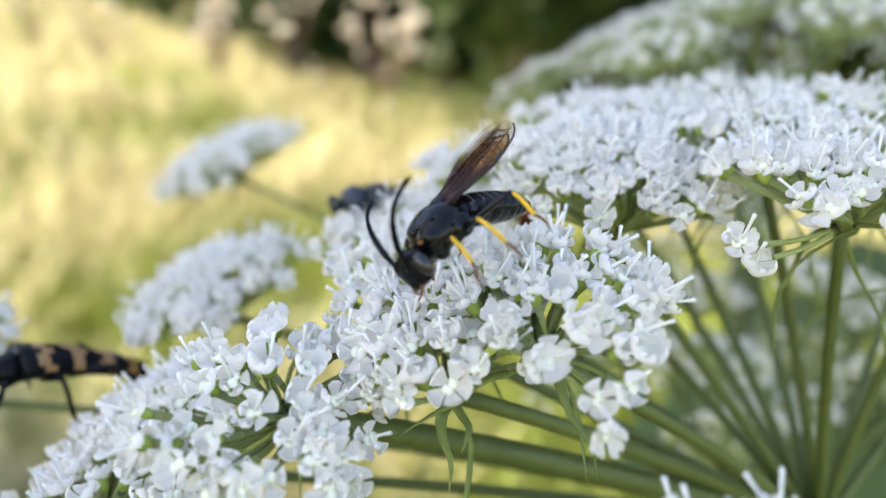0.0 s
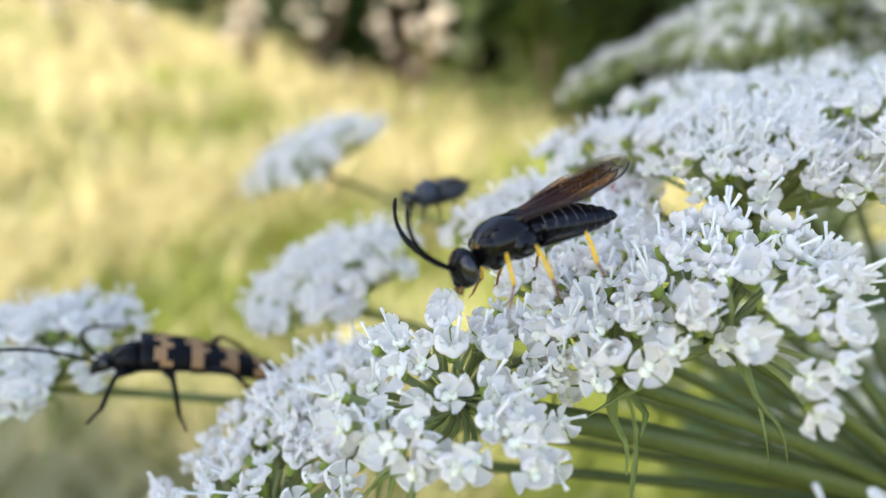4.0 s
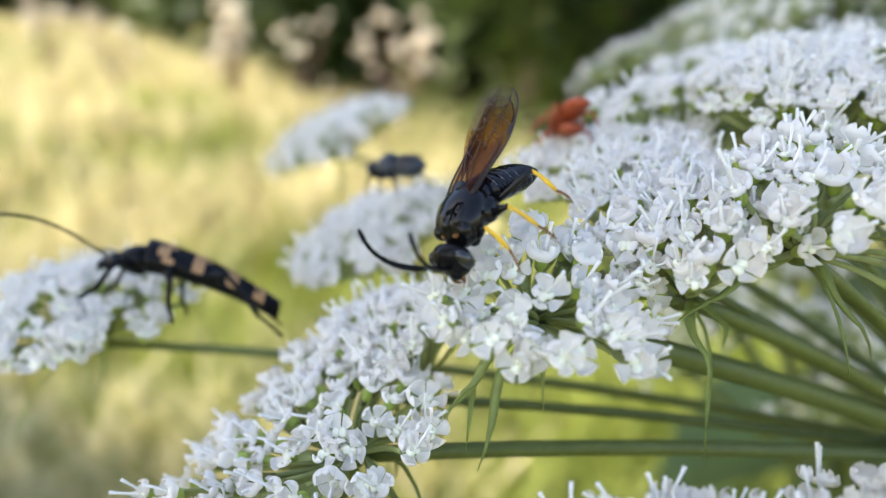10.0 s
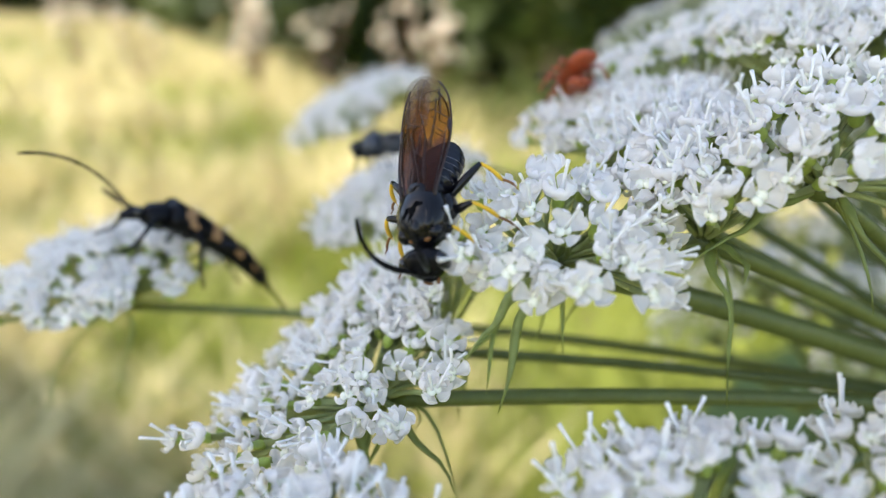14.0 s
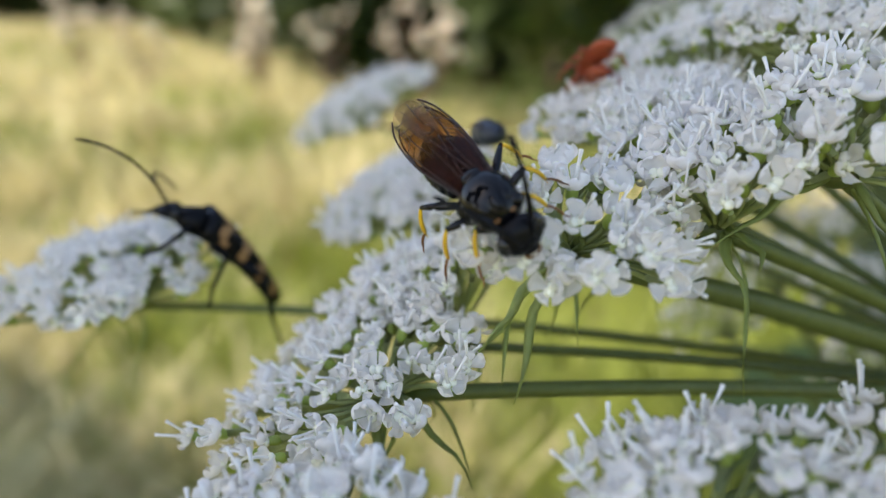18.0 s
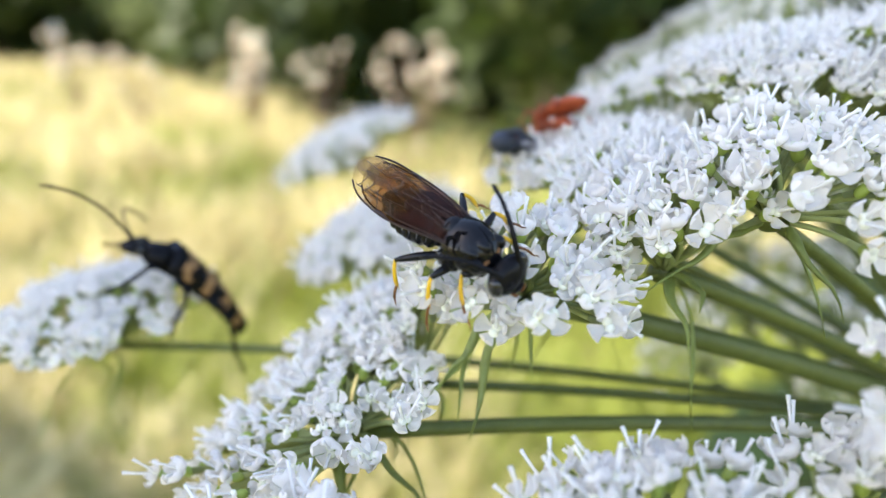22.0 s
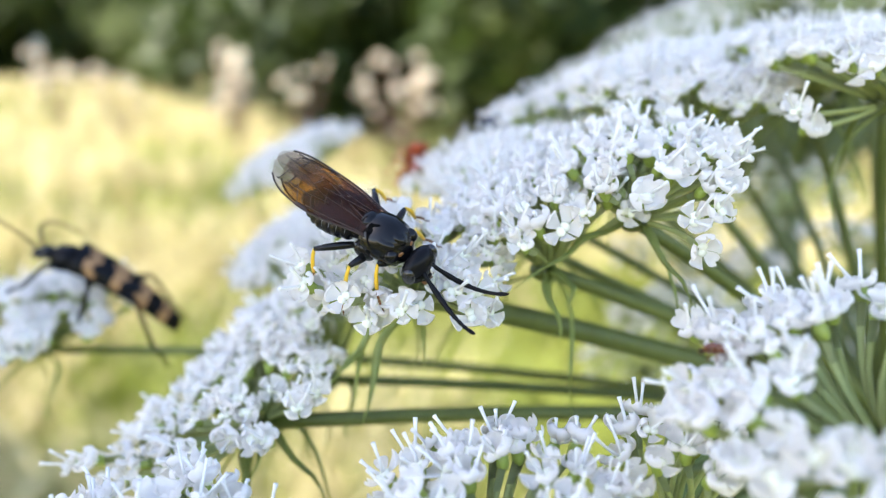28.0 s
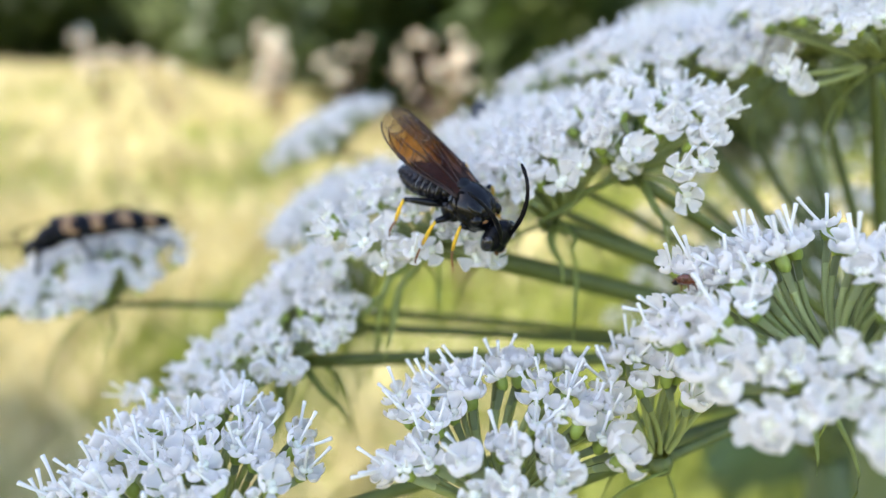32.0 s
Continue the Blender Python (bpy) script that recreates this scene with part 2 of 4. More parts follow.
# ---- ground and distance ----
def height(x, y):
    """The meadow: level at the plant and towards the right, rising away to the left."""
    side = min(1.0, max(0.0, 0.35 - 2.6 * x / max(2.0, y)))
    z = 0.078 * max(0.0, min(y, 45) - 2.0) * side
    left = max(0.0, -(x + 1.5))
    return z + 0.10 * min(left, 20) * min(1.0, max(0.0, y) / 8)


def build_ground():
    bm = bmesh.new()
    xs = [-400, -200, -100, -60, -40] + [-30 + 1.5 * i for i in range(41)] + [40, 60, 100, 200, 400]
    ys = [-300, -100, -50, -25, -12, -6] + [-3 + 1.0 * i for i in range(34)] + [36, 45, 70, 130, 300]
    grid = [[bm.verts.new((x, y, height(x, y) + 0.05 * noise.noise((x * 0.7, y * 0.7, 0)))) for x in xs] for y in ys]
    for j in range(len(ys) - 1):
        for i in range(len(xs) - 1):
            bm.faces.new((grid[j][i], grid[j][i + 1], grid[j + 1][i + 1], grid[j + 1][i]))
    tagged(part("ground", bm, GROUND), "sunlit dry summer meadow rising towards a wood", "meadow", kind="structure")


def build_grass(name, mat, label, seed, count, tall, dry):
    """Blades that gather where the patchy noise favours them."""
    rng = random.Random(seed)
    verts, faces = [], []
    spots = []
    for _ in range(count):
        y = 0.25 + 18 * rng.random() ** 1.7
        spots.append(((rng.random() - 0.5) * (1.4 + 2.4 * y) - 0.15 * y, y))
    # The same sward goes on beside and behind.
    around = random.Random(seed + 1)
    for _ in range(count // 2):
        x, y = around.uniform(-7, 7), around.uniform(-6, 5)
        if y < 0.2 or abs(x + 0.15 * y) > 0.75 + 1.2 * y:
            spots.append((x, y))
    for x, y in spots:
        if abs(x) < 0.08 and abs(y) < 0.35:
            continue
        k = noise.noise((x * 0.75, y * 0.6, 7)) + 0.5 * noise.noise((x * 2.2, y * 1.8, 2)) + 0.03 * (y - 4) - (0.5 * min(1.0, max(0.0, 1 - y / 4.5)) + 0.3) * min(1.0, max(0.0, x / max(0.25, y) + 0.12) * 3)
        if rng.random() > 0.5 + (1.5 if dry else -1.5) * k:
            continue
        z = height(x, y)
        h = rng.uniform(0.4, 1.0) * tall * (0.85 + 0.6 * noise.noise((x * 1.3, y * 1.3, 3)))
        w = rng.uniform(0.004, 0.009) * (1 + 0.28 * abs(y))
        a = rng.uniform(0, 6.28)
        lx, ly = h * rng.uniform(-0.95, 0.95), h * rng.uniform(-0.95, 0.95)
        dx, dy = math.cos(a) * w, math.sin(a) * w
        k = len(verts)
        verts += [(x - dx, y - dy, z), (x + dx, y + dy, z), (x + dx * 0.8 + lx * 0.4, y + dy * 0.8 + ly * 0.4, z + h * 0.6),
                  (x - dx * 0.8 + lx * 0.4, y - dy * 0.8 + ly * 0.4, z + h * 0.6), (x + lx, y + ly, z + h)]
        faces += [(k, k + 1, k + 2, k + 3), (k + 3, k + 2, k + 4)]
    me = bpy.data.meshes.new(name)
    me.from_pydata(verts, [], faces)
    me.materials.append(mat)
    tagged(new(name, me), label, "grass", kind="stuff")


def leaf_cloud(rng, mid, rad, count, size, lumps=9):
    """Leaves in uneven clumps round mid, as points of a bmesh."""
    bm = bmesh.new()
    blobs = [(Vector(mid) + Vector((rng.gauss(0, 0.45) * rad[0], rng.gauss(0, 0.45) * rad[1], rng.uniform(-0.8, 0.8) * rad[2])), rng.uniform(0.3, 0.55)) for _ in range(lumps)]
    for _ in range(count):
        c, k = rng.choice(blobs)
        d = Vector((rng.gauss(0, 1), rng.gauss(0, 1), rng.gauss(0, 1))).normalized() * rng.uniform(0.55, 1.0) * k
        p = c + Vector((d.x * rad[0], d.y * rad[1], d.z * rad[2]))
        m = Euler((rng.uniform(-0.9, 0.9), rng.uniform(-0.9, 0.9), rng.uniform(0, 6.28))).to_matrix()
        s = size * rng.uniform(0.6, 1.3)
        q = [bm.verts.new(p + m @ Vector(v) * s) for v in ((-0.5, 0, 0), (0, -0.3, 0.08), (0.6, 0, 0), (0, 0.3, 0.08))]
        bm.faces.new(q)
    return bm


def build_tree(name, seed, tall, wide, leaf, mat, label, category, count=2600, low=0.1):
    rng = random.Random(seed)
    ob = empty(name, Matrix())
    bm = bmesh.new()
    tube(bm, [(0, 0, -0.3), (0.05 * wide, 0, tall * 0.35), (0, 0.04 * wide, tall * 0.75)], [0.035 * tall, 0.026 * tall, 0.012 * tall], 9)
    for k in range(5):
        a = k * 1.26 + rng.random()
        z = tall * rng.uniform(0.25, 0.6)
        tube(bm, curve_pts((0, 0, z), (math.cos(a) * wide * 0.6, math.sin(a) * wide * 0.6, z + tall * 0.2), (0, 0, -0.03 * tall), 5),
             [0.014 * tall, 0.012 * tall, 0.009 * tall, 0.006 * tall, 0.003 * tall], 6)
    part("trunk", bm, BARK, ob)
    part("crown", leaf_cloud(rng, (0, 0, tall * (0.5 + low / 2)), (wide, wide, tall * 0.5 * (1 - low)), count, leaf, 16), mat, ob, smooth=False)
    return tagged(ob, label, category)


def build_wood():
    first = build_tree("wood_tree", 3, 9.0, 3.2, 0.55, FOREST, "dark green broadleaf tree at the edge of the meadow", "tree", 3200, 0.0)
    second = build_tree("wood_tree", 8, 11.0, 3.6, 0.6, FOREST, "dark green broadleaf tree at the edge of the meadow", "tree", 3600, 0.0)
    low = build_tree("hedge_bush", 15, 3.4, 2.3, 0.4, FOREST, "dark green bush under the trees of the wood", "bush", 2600, -0.15)
    bush = build_tree("shrub", 21, 2.2, 0.9, 0.14, SHRUB, "light green leafy shrub before the dark wood", "shrub", 1500, -0.1)
    rng = random.Random(12)

    def edge(x):
        """How far off the wood begins: near on the right, far on the left."""
        return min(24.6, 8.6 + 1.7 * max(0.0, 0.9 - x))

    def plant(src, x, y, used, group, sink=0.2):
        k = Matrix.Translation((x, y, height(x, y) - sink)) @ Matrix.Rotation(rng.uniform(0, 6.28), 4, "Z")
        ob = copy_thing(src, k) if src in used else src
        used.append(src)
        ob.matrix_basis = k
        ob["group"] = group

    used = []
    for row, step in ((2.5, 3.6), (8.0, 4.2), (15.0, 4.6)):
        x = -34.0
        while x < 30:
            plant(rng.choice((first, second)) if len(used) > 1 else (first, second)[len(used)], x + rng.uniform(-0.8, 0.8), edge(x) + row + rng.uniform(-0.8, 0.8), used, "edge of the wood")
            x += step
    x = -33.0
    while x < 24:
        plant(low, x + rng.uniform(-0.5, 0.5), edge(x) + rng.uniform(-0.5, 0.5), used, "bushes under the trees", 0.3)
        x += 2.9
    for x, y in ((0.8, 7.9), (-6.5, 16.0), (2.6, 8.1)):
        plant(bush, x, y, used, "shrubs at the wood", 0.1)


def build_shade_tree():
    # Added out of view, sunward, to keep direct sun off the umbel.
    ob = build_tree("oak_tree", 31, 8.0, 1.25, 0.26, FOREST, "slim leafy oak tree added out of view to shade the flowers", "tree", 6000, 0.25)
    ob.matrix_world = Matrix.Translation(Vector((sun_way.x, sun_way.y, 0)).normalized() * 3.4)
    # A second unseen tree, added so its shadow darkens the near meadow on the left.
    ob = build_tree("oak_tree", 37, 4.2, 0.75, 0.22, FOREST, "young leafy oak tree added out of view to shade the meadow on the left", "tree", 1500, 0.3)
    ob.matrix_world = Matrix.Translation((-4.3, 0.35, height(-4.3, 0.35)))


def build_weed(seed, base, clumps):
    """A tall dry flowering weed: a branched stem with fluffy heads scattered in clumps of the given place and size."""
    rng = random.Random(seed)
    heads = []
    for c, r in clumps:
        for _ in range(5 if r > 0.05 else 2):
            heads.append((Vector(c) + Vector((rng.uniform(-1, 1), rng.uniform(-0.3, 0.3), rng.uniform(-1, 1))) * r * 1.45, r * rng.uniform(0.28, 0.46)))
    ob = empty("wild_flower", Matrix.Translation(base))
    base = Vector(base)
    top = sum((Vector(h[0]) for h in heads), Vector()) / len(heads)
    fork = base.lerp(top, 0.8)
    bm = bmesh.new()
    tube(bm, [p - base for p in curve_pts(base, fork, (0.02, 0, 0), 6)], [0.006, 0.006, 0.005, 0.005, 0.004, 0.004], 7)
    for h, r in heads:
        tube(bm, [p - base for p in curve_pts(fork, h, (0, 0, -0.01), 5)], [0.0035, 0.003, 0.003, 0.0025, 0.002], 5)
    part("stem", bm, WEED, ob)
    for h, r in heads:
        bm = bmesh.new()
        for _ in range(150):
            d = Vector((rng.gauss(0, 1), rng.gauss(0, 1), rng.gauss(0.25, 1))).normalized()
            e = d.cross(Vector((rng.gauss(0, 1), rng.gauss(0, 1), rng.gauss(0, 1)))).normalized()
            c = Vector(h) - base + Vector((d.x, d.y, d.z * 0.85)) * r * rng.uniform(0.55, 1.05) * (1 + 0.35 * noise.noise(d * 1.6 + Vector(h) * 9))
            w, u = e * r * 0.20, d.cross(e) * r * 0.32 + d * r * 0.08
            bm.faces.new([bm.verts.new(v) for v in (c - w * 0.5 - u, c + w * 0.5 - u, c + w + u, c - w + u)])
        part("flower_head", bm, SEED, ob, "fluffy pinkish-cream flower head", smooth=False)
    return tagged(ob, "tall dry wild flower with fluffy pinkish-cream heads on a reddish stem", "wild flower", group="wild flowers in the meadow")


def leaf_blade(bm, m, length, lobes, rng):
    """A broad lobed leaf along x under the pose m: two halves that slope from the midrib, with toothed lobes."""
    n = 26
    mid, left, right = [], [], []
    for i in range(n + 1):
        u = i / n
        env = math.sin(math.pi * min(1.0, 0.06 + 0.94 * u) ** 0.75) ** 0.8
        lobe = 0.62 + 0.38 * abs(math.sin(math.pi * lobes * u)) + 0.05 * math.sin(u * 61)
        w = 0.36 * length * env * lobe + 0.002
        sag = -0.16 * length * u * u
        mid.append(bm.verts.new(m @ Vector((u * length, 0, sag))))
        for side, row in ((1, left), (-1, right)):
            row.append(bm.verts.new(m @ Vector((u * length + 0.10 * w, side * w, sag + 0.10 * w + 0.03 * length * math.sin(u * 9 + side) * rng.uniform(0.7, 1.2)))))
    for i in range(n):
        bm.faces.new((mid[i], mid[i + 1], left[i + 1], left[i]))
        bm.faces.new((mid[i], right[i], right[i + 1], mid[i + 1]))


def build_leafy_plant(seed, base, tall, leaves):
    """A tall umbel plant's leafy stem: lobed leaves on long stalks. Leaves: height, heading, stalk, length."""
    rng = random.Random(seed)
    ob = empty("leafy_plant", Matrix.Translation(base))
    bm = bmesh.new()
    tube(bm, curve_pts((0, 0, -0.02), (0.02, 0.01, tall), (0.012, 0, 0), 8), [0.007, 0.0068, 0.0065, 0.006, 0.0055, 0.005, 0.004, 0.003], 10)
    part("stem", bm, STALK, ob, "stout green hollow stem")
    for z, head, stalk, length in leaves:
        turn = Matrix.Rotation(radians(head), 4, "Z") @ Matrix.Rotation(radians(rng.uniform(-8, 22)), 4, "Y") @ Matrix.Rotation(radians(rng.uniform(-25, 25)), 4, "X")
        way = Vector((math.cos(radians(head)), math.sin(radians(head)), 0))
        end = Vector((0.015, 0.008, z)) + way * stalk + Vector((0, 0, 0.3 * stalk))
        bm = bmesh.new()
        tube(bm, curve_pts((0.015, 0.008, z), end, (0, 0, 0.02), 6), [0.003, 0.0026, 0.0024, 0.0022, 0.002, 0.0018], 7)
        leaf_stalk = part("leaf_stalk", bm, STALK, ob)
        bm = bmesh.new()
        leaf_blade(bm, Matrix.Translation(end) @ turn, length, 3.5, rng)
        part("leaf", bm, LEAFY, leaf_stalk, "broad lobed green leaf")
    return tagged(ob, "tall leafy plant with broad lobed green leaves behind the umbel", "plant", group="leafy plants")


# ---- the white umbel ----
def petal(bm, ang, rng, size):
    """One plump rounded petal: narrow at its foot, cupped along the middle, its small tip folded inwards."""
    nu, nv = 9, 6
    rise, bend, wid, cup = rng.uniform(0.15, 1.1), rng.uniform(0.8, 2.4), rng.uniform(0.40, 0.53), rng.uniform(0.15, 0.7)
    twist = rng.uniform(-0.35, 0.35)
    length = rng.uniform(1.12, 1.38)
    r, z, rows = 0.20, 0.46, []
    for i in range(nu + 1):
        u = i / nu
        th = rise - 0.35 * math.sin(math.pi * min(1.0, u / 0.7)) + bend * max(0.0, u - 0.35) ** 1.5 * 1.9
        if i:
            r += length / nu * math.cos(th)
            z += length / nu * math.sin(th)
        swell = 0.30 + 0.70 * math.sin(math.pi * 0.5 * min(1.0, u / 0.62)) ** 1.5
        half = wid * swell * math.sqrt(max(0.05, 1 - max(0.0, (u - 0.58) / 0.44) ** 2.6))
        row = []
        for j in range(nv + 1):
            v = 2 * j / nv - 1
            lean = cup * half * (v * v - 0.3) + 0.10 * max(0.0, u - 0.8) / 0.2 * (1 - abs(v))
            notch = 0.26 * max(0.0, (u - 0.6) / 0.4) ** 1.5 * (1 - abs(v)) ** 1.6
            rr = r - math.sin(th) * lean - math.cos(th) * notch
            zz = z + math.cos(th) * lean - math.sin(th) * notch + twist * v * u * 0.5
            y = v * half
            row.append(bm.verts.new((size * (math.cos(ang) * rr - math.sin(ang) * y), size * (math.sin(ang) * rr + math.cos(ang) * y), size * zz)))
        rows.append(row)
    for a, b in zip(rows, rows[1:]):
        for j in range(nv):
            bm.faces.new((a[j], a[j + 1], b[j + 1], b[j])).material_index = 0


def floret_mesh(seed):
    """A floret: five petals, a pale disc, two long styles and the green ovary. Built in mm about the pedicel's tip."""
    rng = random.Random(seed)
    bm = bmesh.new()
    size = rng.uniform(0.88, 1.04)
    start = rng.uniform(0, 6.28)
    for k in range(5):
        if rng.random() < 0.04:
            continue
        petal(bm, start + k * 2 * math.pi / 5 + rng.uniform(-0.12, 0.12), rng, size * rng.uniform(0.86, 1.1))
    for s in (-1, 1):
        ball(bm, (0.17 * s, 0, 0.56), (0.24, 0.28, 0.18), 1, 8, 5)
        out = rng.uniform(0.25, 0.7)
        tip = Vector((s * (0.18 + out), rng.uniform(-0.25, 0.25), rng.uniform(1.6, 2.4)))
        if rng.random() < 0.5:
            tube(bm, curve_pts((0.14 * s, 0, 0.68), tip, (0.04 * s, 0, 0.05), 5), [0.10, 0.082, 0.076, 0.085, 0.11], 6, 2)
    ball(bm, (0, 0, 0.1), (0.36, 0.30, 0.50), 3, 8, 6)
    scaled(bm, MM)
    me = bpy.data.meshes.new("floret")
    bm.normal_update()
    bm.to_mesh(me)
    bm.free()
    for m in (PETAL, DISC, STYLE, OVARY):
        me.materials.append(m)
    me.shade_smooth()
    return me


FLORETS = [floret_mesh(100 + k) for k in range(9)]


def pedicel_mesh():
    """A thin stalk one metre long, to be scaled along z; bowed a little."""
    bm = tube(bmesh.new(), [(0, 0.0007 * math.sin(math.pi * t), t) for t in (i / 5 for i in range(6))], [0.00024, 0.0002, 0.00018, 0.00018, 0.0002, 0.00027], 6)
    me = bpy.data.meshes.new("pedicel")
    bm.normal_update()
    bm.to_mesh(me)
    bm.free()
    me.materials.append(PEDICEL_GREEN)
    me.shade_smooth()
    return me


PEDICEL = pedicel_mesh()


def build_umbellule(rng, umbel, hub, c, n, r, count, extra=(), bracts=7, flat=0.22, base=None, thick=1.0, hollow=0.0, droop=()):
    """One small head: its ray from the hub, the fan of pedicels, hanging bracteoles and the florets. Plan units."""
    cw, nw = plan(*c), plan_way(*n)
    base = plan(*base) if base else cw - nw * (0.112 if c[1] < 0.9 else 0.085) * S
    hubw = plan(*hub)
    inv = umbel.matrix_world.inverted()
    bm = bmesh.new()
    length = (base - hubw).length
    bow = Vector((0, 0, 0.02 * length)) + Vector((rng.uniform(-1, 1), rng.uniform(-1, 1), 0)) * 0.015 * length
    pts = curve_pts(hubw, base, bow, 12)
    tube(bm, [inv @ p for p in pts], [(0.00105 - 0.000024 * i) * thick for i in range(12)], 10)
    part("ray", bm, STALK, umbel, "pale green ridged flower stalk")
    turn = frame_of(nw, (0.3, 1, 0.1))
    tips = []
    for k in range(count):
        rho = math.sqrt(hollow + (1 - hollow) * (k + 0.5) / count)
        a = k * 2.39996 + rng.uniform(-0.25, 0.25)
        rr = r * S * rho * rng.uniform(0.93, 1.07)
        drop = -flat * r * S * rho ** 2.2 + rng.uniform(-1, 1) * 0.00045
        tips.append((cw + turn @ Vector((math.cos(a) * rr, math.sin(a) * rr, drop)), None))
    tips += [(plan(*p), w) for p, w in extra]
    inside = Matrix.Translation(base)
    bm = bmesh.new()
    ball(bm, (0, 0, 0), (0.0011, 0.0011, 0.0009), 0, 8, 6)
    um = part("umbellule", bm, STALK, umbel, "small head of white florets on a fan of green pedicels")
    um.matrix_world = inside
    for p, w in tips:
        d = p - base
        side = nw - d.normalized() * nw.dot(d.normalized())
        ob = new("pedicel", PEDICEL)
        ob.parent = um
        ob.matrix_basis = frame_of(d, side.cross(d)).to_4x4() @ Matrix.Diagonal((1, 1, d.length, 1))
        ob = new("floret", FLORETS[rng.randrange(len(FLORETS))])
        ob.parent = um
        d = (p - base).normalized()
        way = plan_way(*w) if w else (d * 0.75 + nw * 0.45 + Vector((rng.gauss(0, 0.22), rng.gauss(0, 0.22), rng.gauss(0, 0.22)))).normalized()
        m = frame_of(way, (rng.gauss(0, 1), rng.gauss(0, 1), rng.gauss(0, 1))).to_4x4()
        ob.matrix_basis = Matrix.Translation(p - base) @ m @ Matrix.Scale(rng.uniform(1.12, 1.38), 4)
    down = Vector((0, 0, -1))
    for k, tip in enumerate(droop):
        bm = bmesh.new()
        end = plan(*tip)
        side = Vector((0.0006 * math.sin(k * 2.1), 0, 0.0011 - 0.0004 * k))
        pts = [p - base + Vector((0.0003 * math.sin(i * 0.9 + k), 0, 0.00015 * math.sin(i * 1.7))) for i, p in enumerate(curve_pts(base, end, side, 11))]
        tube(bm, pts, [0.00026, 0.00034, 0.0004, 0.00042, 0.00042, 0.0004, 0.00036, 0.0003, 0.00023, 0.00014, 0.00004], 7, flat=0.55)
        part("bracteole", bm, BRACT, um, "long drooping green bracteole")
    for k in range(bracts):
        a = 6.28 * k / bracts + rng.uniform(-0.3, 0.3)
        out = (turn @ Vector((math.cos(a), math.sin(a), -0.2)) + Vector((-0.6, 0.1, 0))).normalized()
        lg = rng.uniform(0.005, 0.011)
        lean = rng.uniform(0.3, 1.1)
        pts = [out * (lg * lean * math.sin(t * 1.4)) + down * (lg * 0.9 * t ** 1.5) + out.cross(down) * (0.0012 * math.sin(t * 5 + k)) for t in (i / 7 for i in range(8))]
        bm = bmesh.new()
        tube(bm, pts, [0.0002, 0.00024, 0.00026, 0.00024, 0.0002, 0.00016, 0.0001, 0.00003], 6, flat=0.5)
        part("bracteole", bm, BRACT, um, "thread-like green bracteole")
    return um


HUB = (0.56, 1.05, -0.42)
# Centre, facing, radius and number of florets of each small head.
NEAR_HEADS = [
    ((-0.147, 0.632, -0.128), (0.10, -0.64, 0.76), 0.100, 42),
    ((0.000, 0.668, -0.066), (-0.12, -0.52, 0.84), 0.090, 38),
    ((-0.405, 0.762, -0.270), (-0.38, -0.36, 0.85), 0.156, 96),
    ((-0.075, 0.478, -0.350), (0.00, -0.50, 0.86), 0.112, 58),
    ((0.190, 0.408, -0.260), (-0.12, -0.62, 0.76), 0.126, 62),
    ((-0.385, 0.465, -0.372), (-0.12, -0.40, 0.90), 0.124, 66),
    ((0.116, 0.647, -0.032), (-0.03, -0.56, 0.82), 0.094, 42),
    ((0.092, 0.548, -0.322), (0.05, -0.40, 0.90), 0.056, 15),
]
REAR_HEADS = [
    ((-0.330, 0.845, -0.180), (-0.34, -0.32, 0.88), 0.105, 48),
    ((-0.015, 0.800, -0.008), (-0.12, -0.34, 0.93), 0.098, 42),
]
MIDDLE_HEADS = [
    ((0.215, 0.865, 0.118), (0.02, -0.46, 0.88), 0.140, 104),
    ((0.400, 0.722, 0.082), (0.10, -0.38, 0.92), 0.110, 50),
    ((-0.030, 0.960, 0.050), (-0.20, -0.30, 0.93), 0.134, 64),
    ((0.430, 0.900, 0.165), (0.10, -0.30, 0.93), 0.136, 60),
    ((0.330, 1.090, 0.215), (0.05, -0.20, 0.97), 0.140, 50),
    ((0.100, 1.060, 0.150), (-0.10, -0.20, 0.97), 0.138, 56),
    ((0.640, 1.100, 0.230), (0.15, -0.15, 0.98), 0.140, 42),
    ((0.640, 0.860, 0.060), (0.30, -0.25, 0.92), 0.130, 46),
]
BACK_HEADS = [
    ((0.900, 1.300, 0.200), (0.2, 0.0, 0.97), 0.140, 36),
    ((0.520, 1.330, 0.290), (0.0, 0.0, 0.98), 0.140, 36),
    ((0.260, 1.270, 0.255), (0.0, -0.1, 0.98), 0.140, 34),
    ((0.950, 1.050, 0.120), (0.3, -0.1, 0.95), 0.140, 34),
    ((-0.535, 1.720, 0.245), (-0.34, -0.42, 0.86), 0.176, 110),
    ((-0.375, 1.120, -0.042), (-0.33, -0.46, 0.84), 0.142, 88),
    ((-0.800, 1.000, -0.142), (-0.10, -0.42, 0.90), 0.160, 104),
]
HEADS = NEAR_HEADS + MIDDLE_HEADS + REAR_HEADS + BACK_HEADS
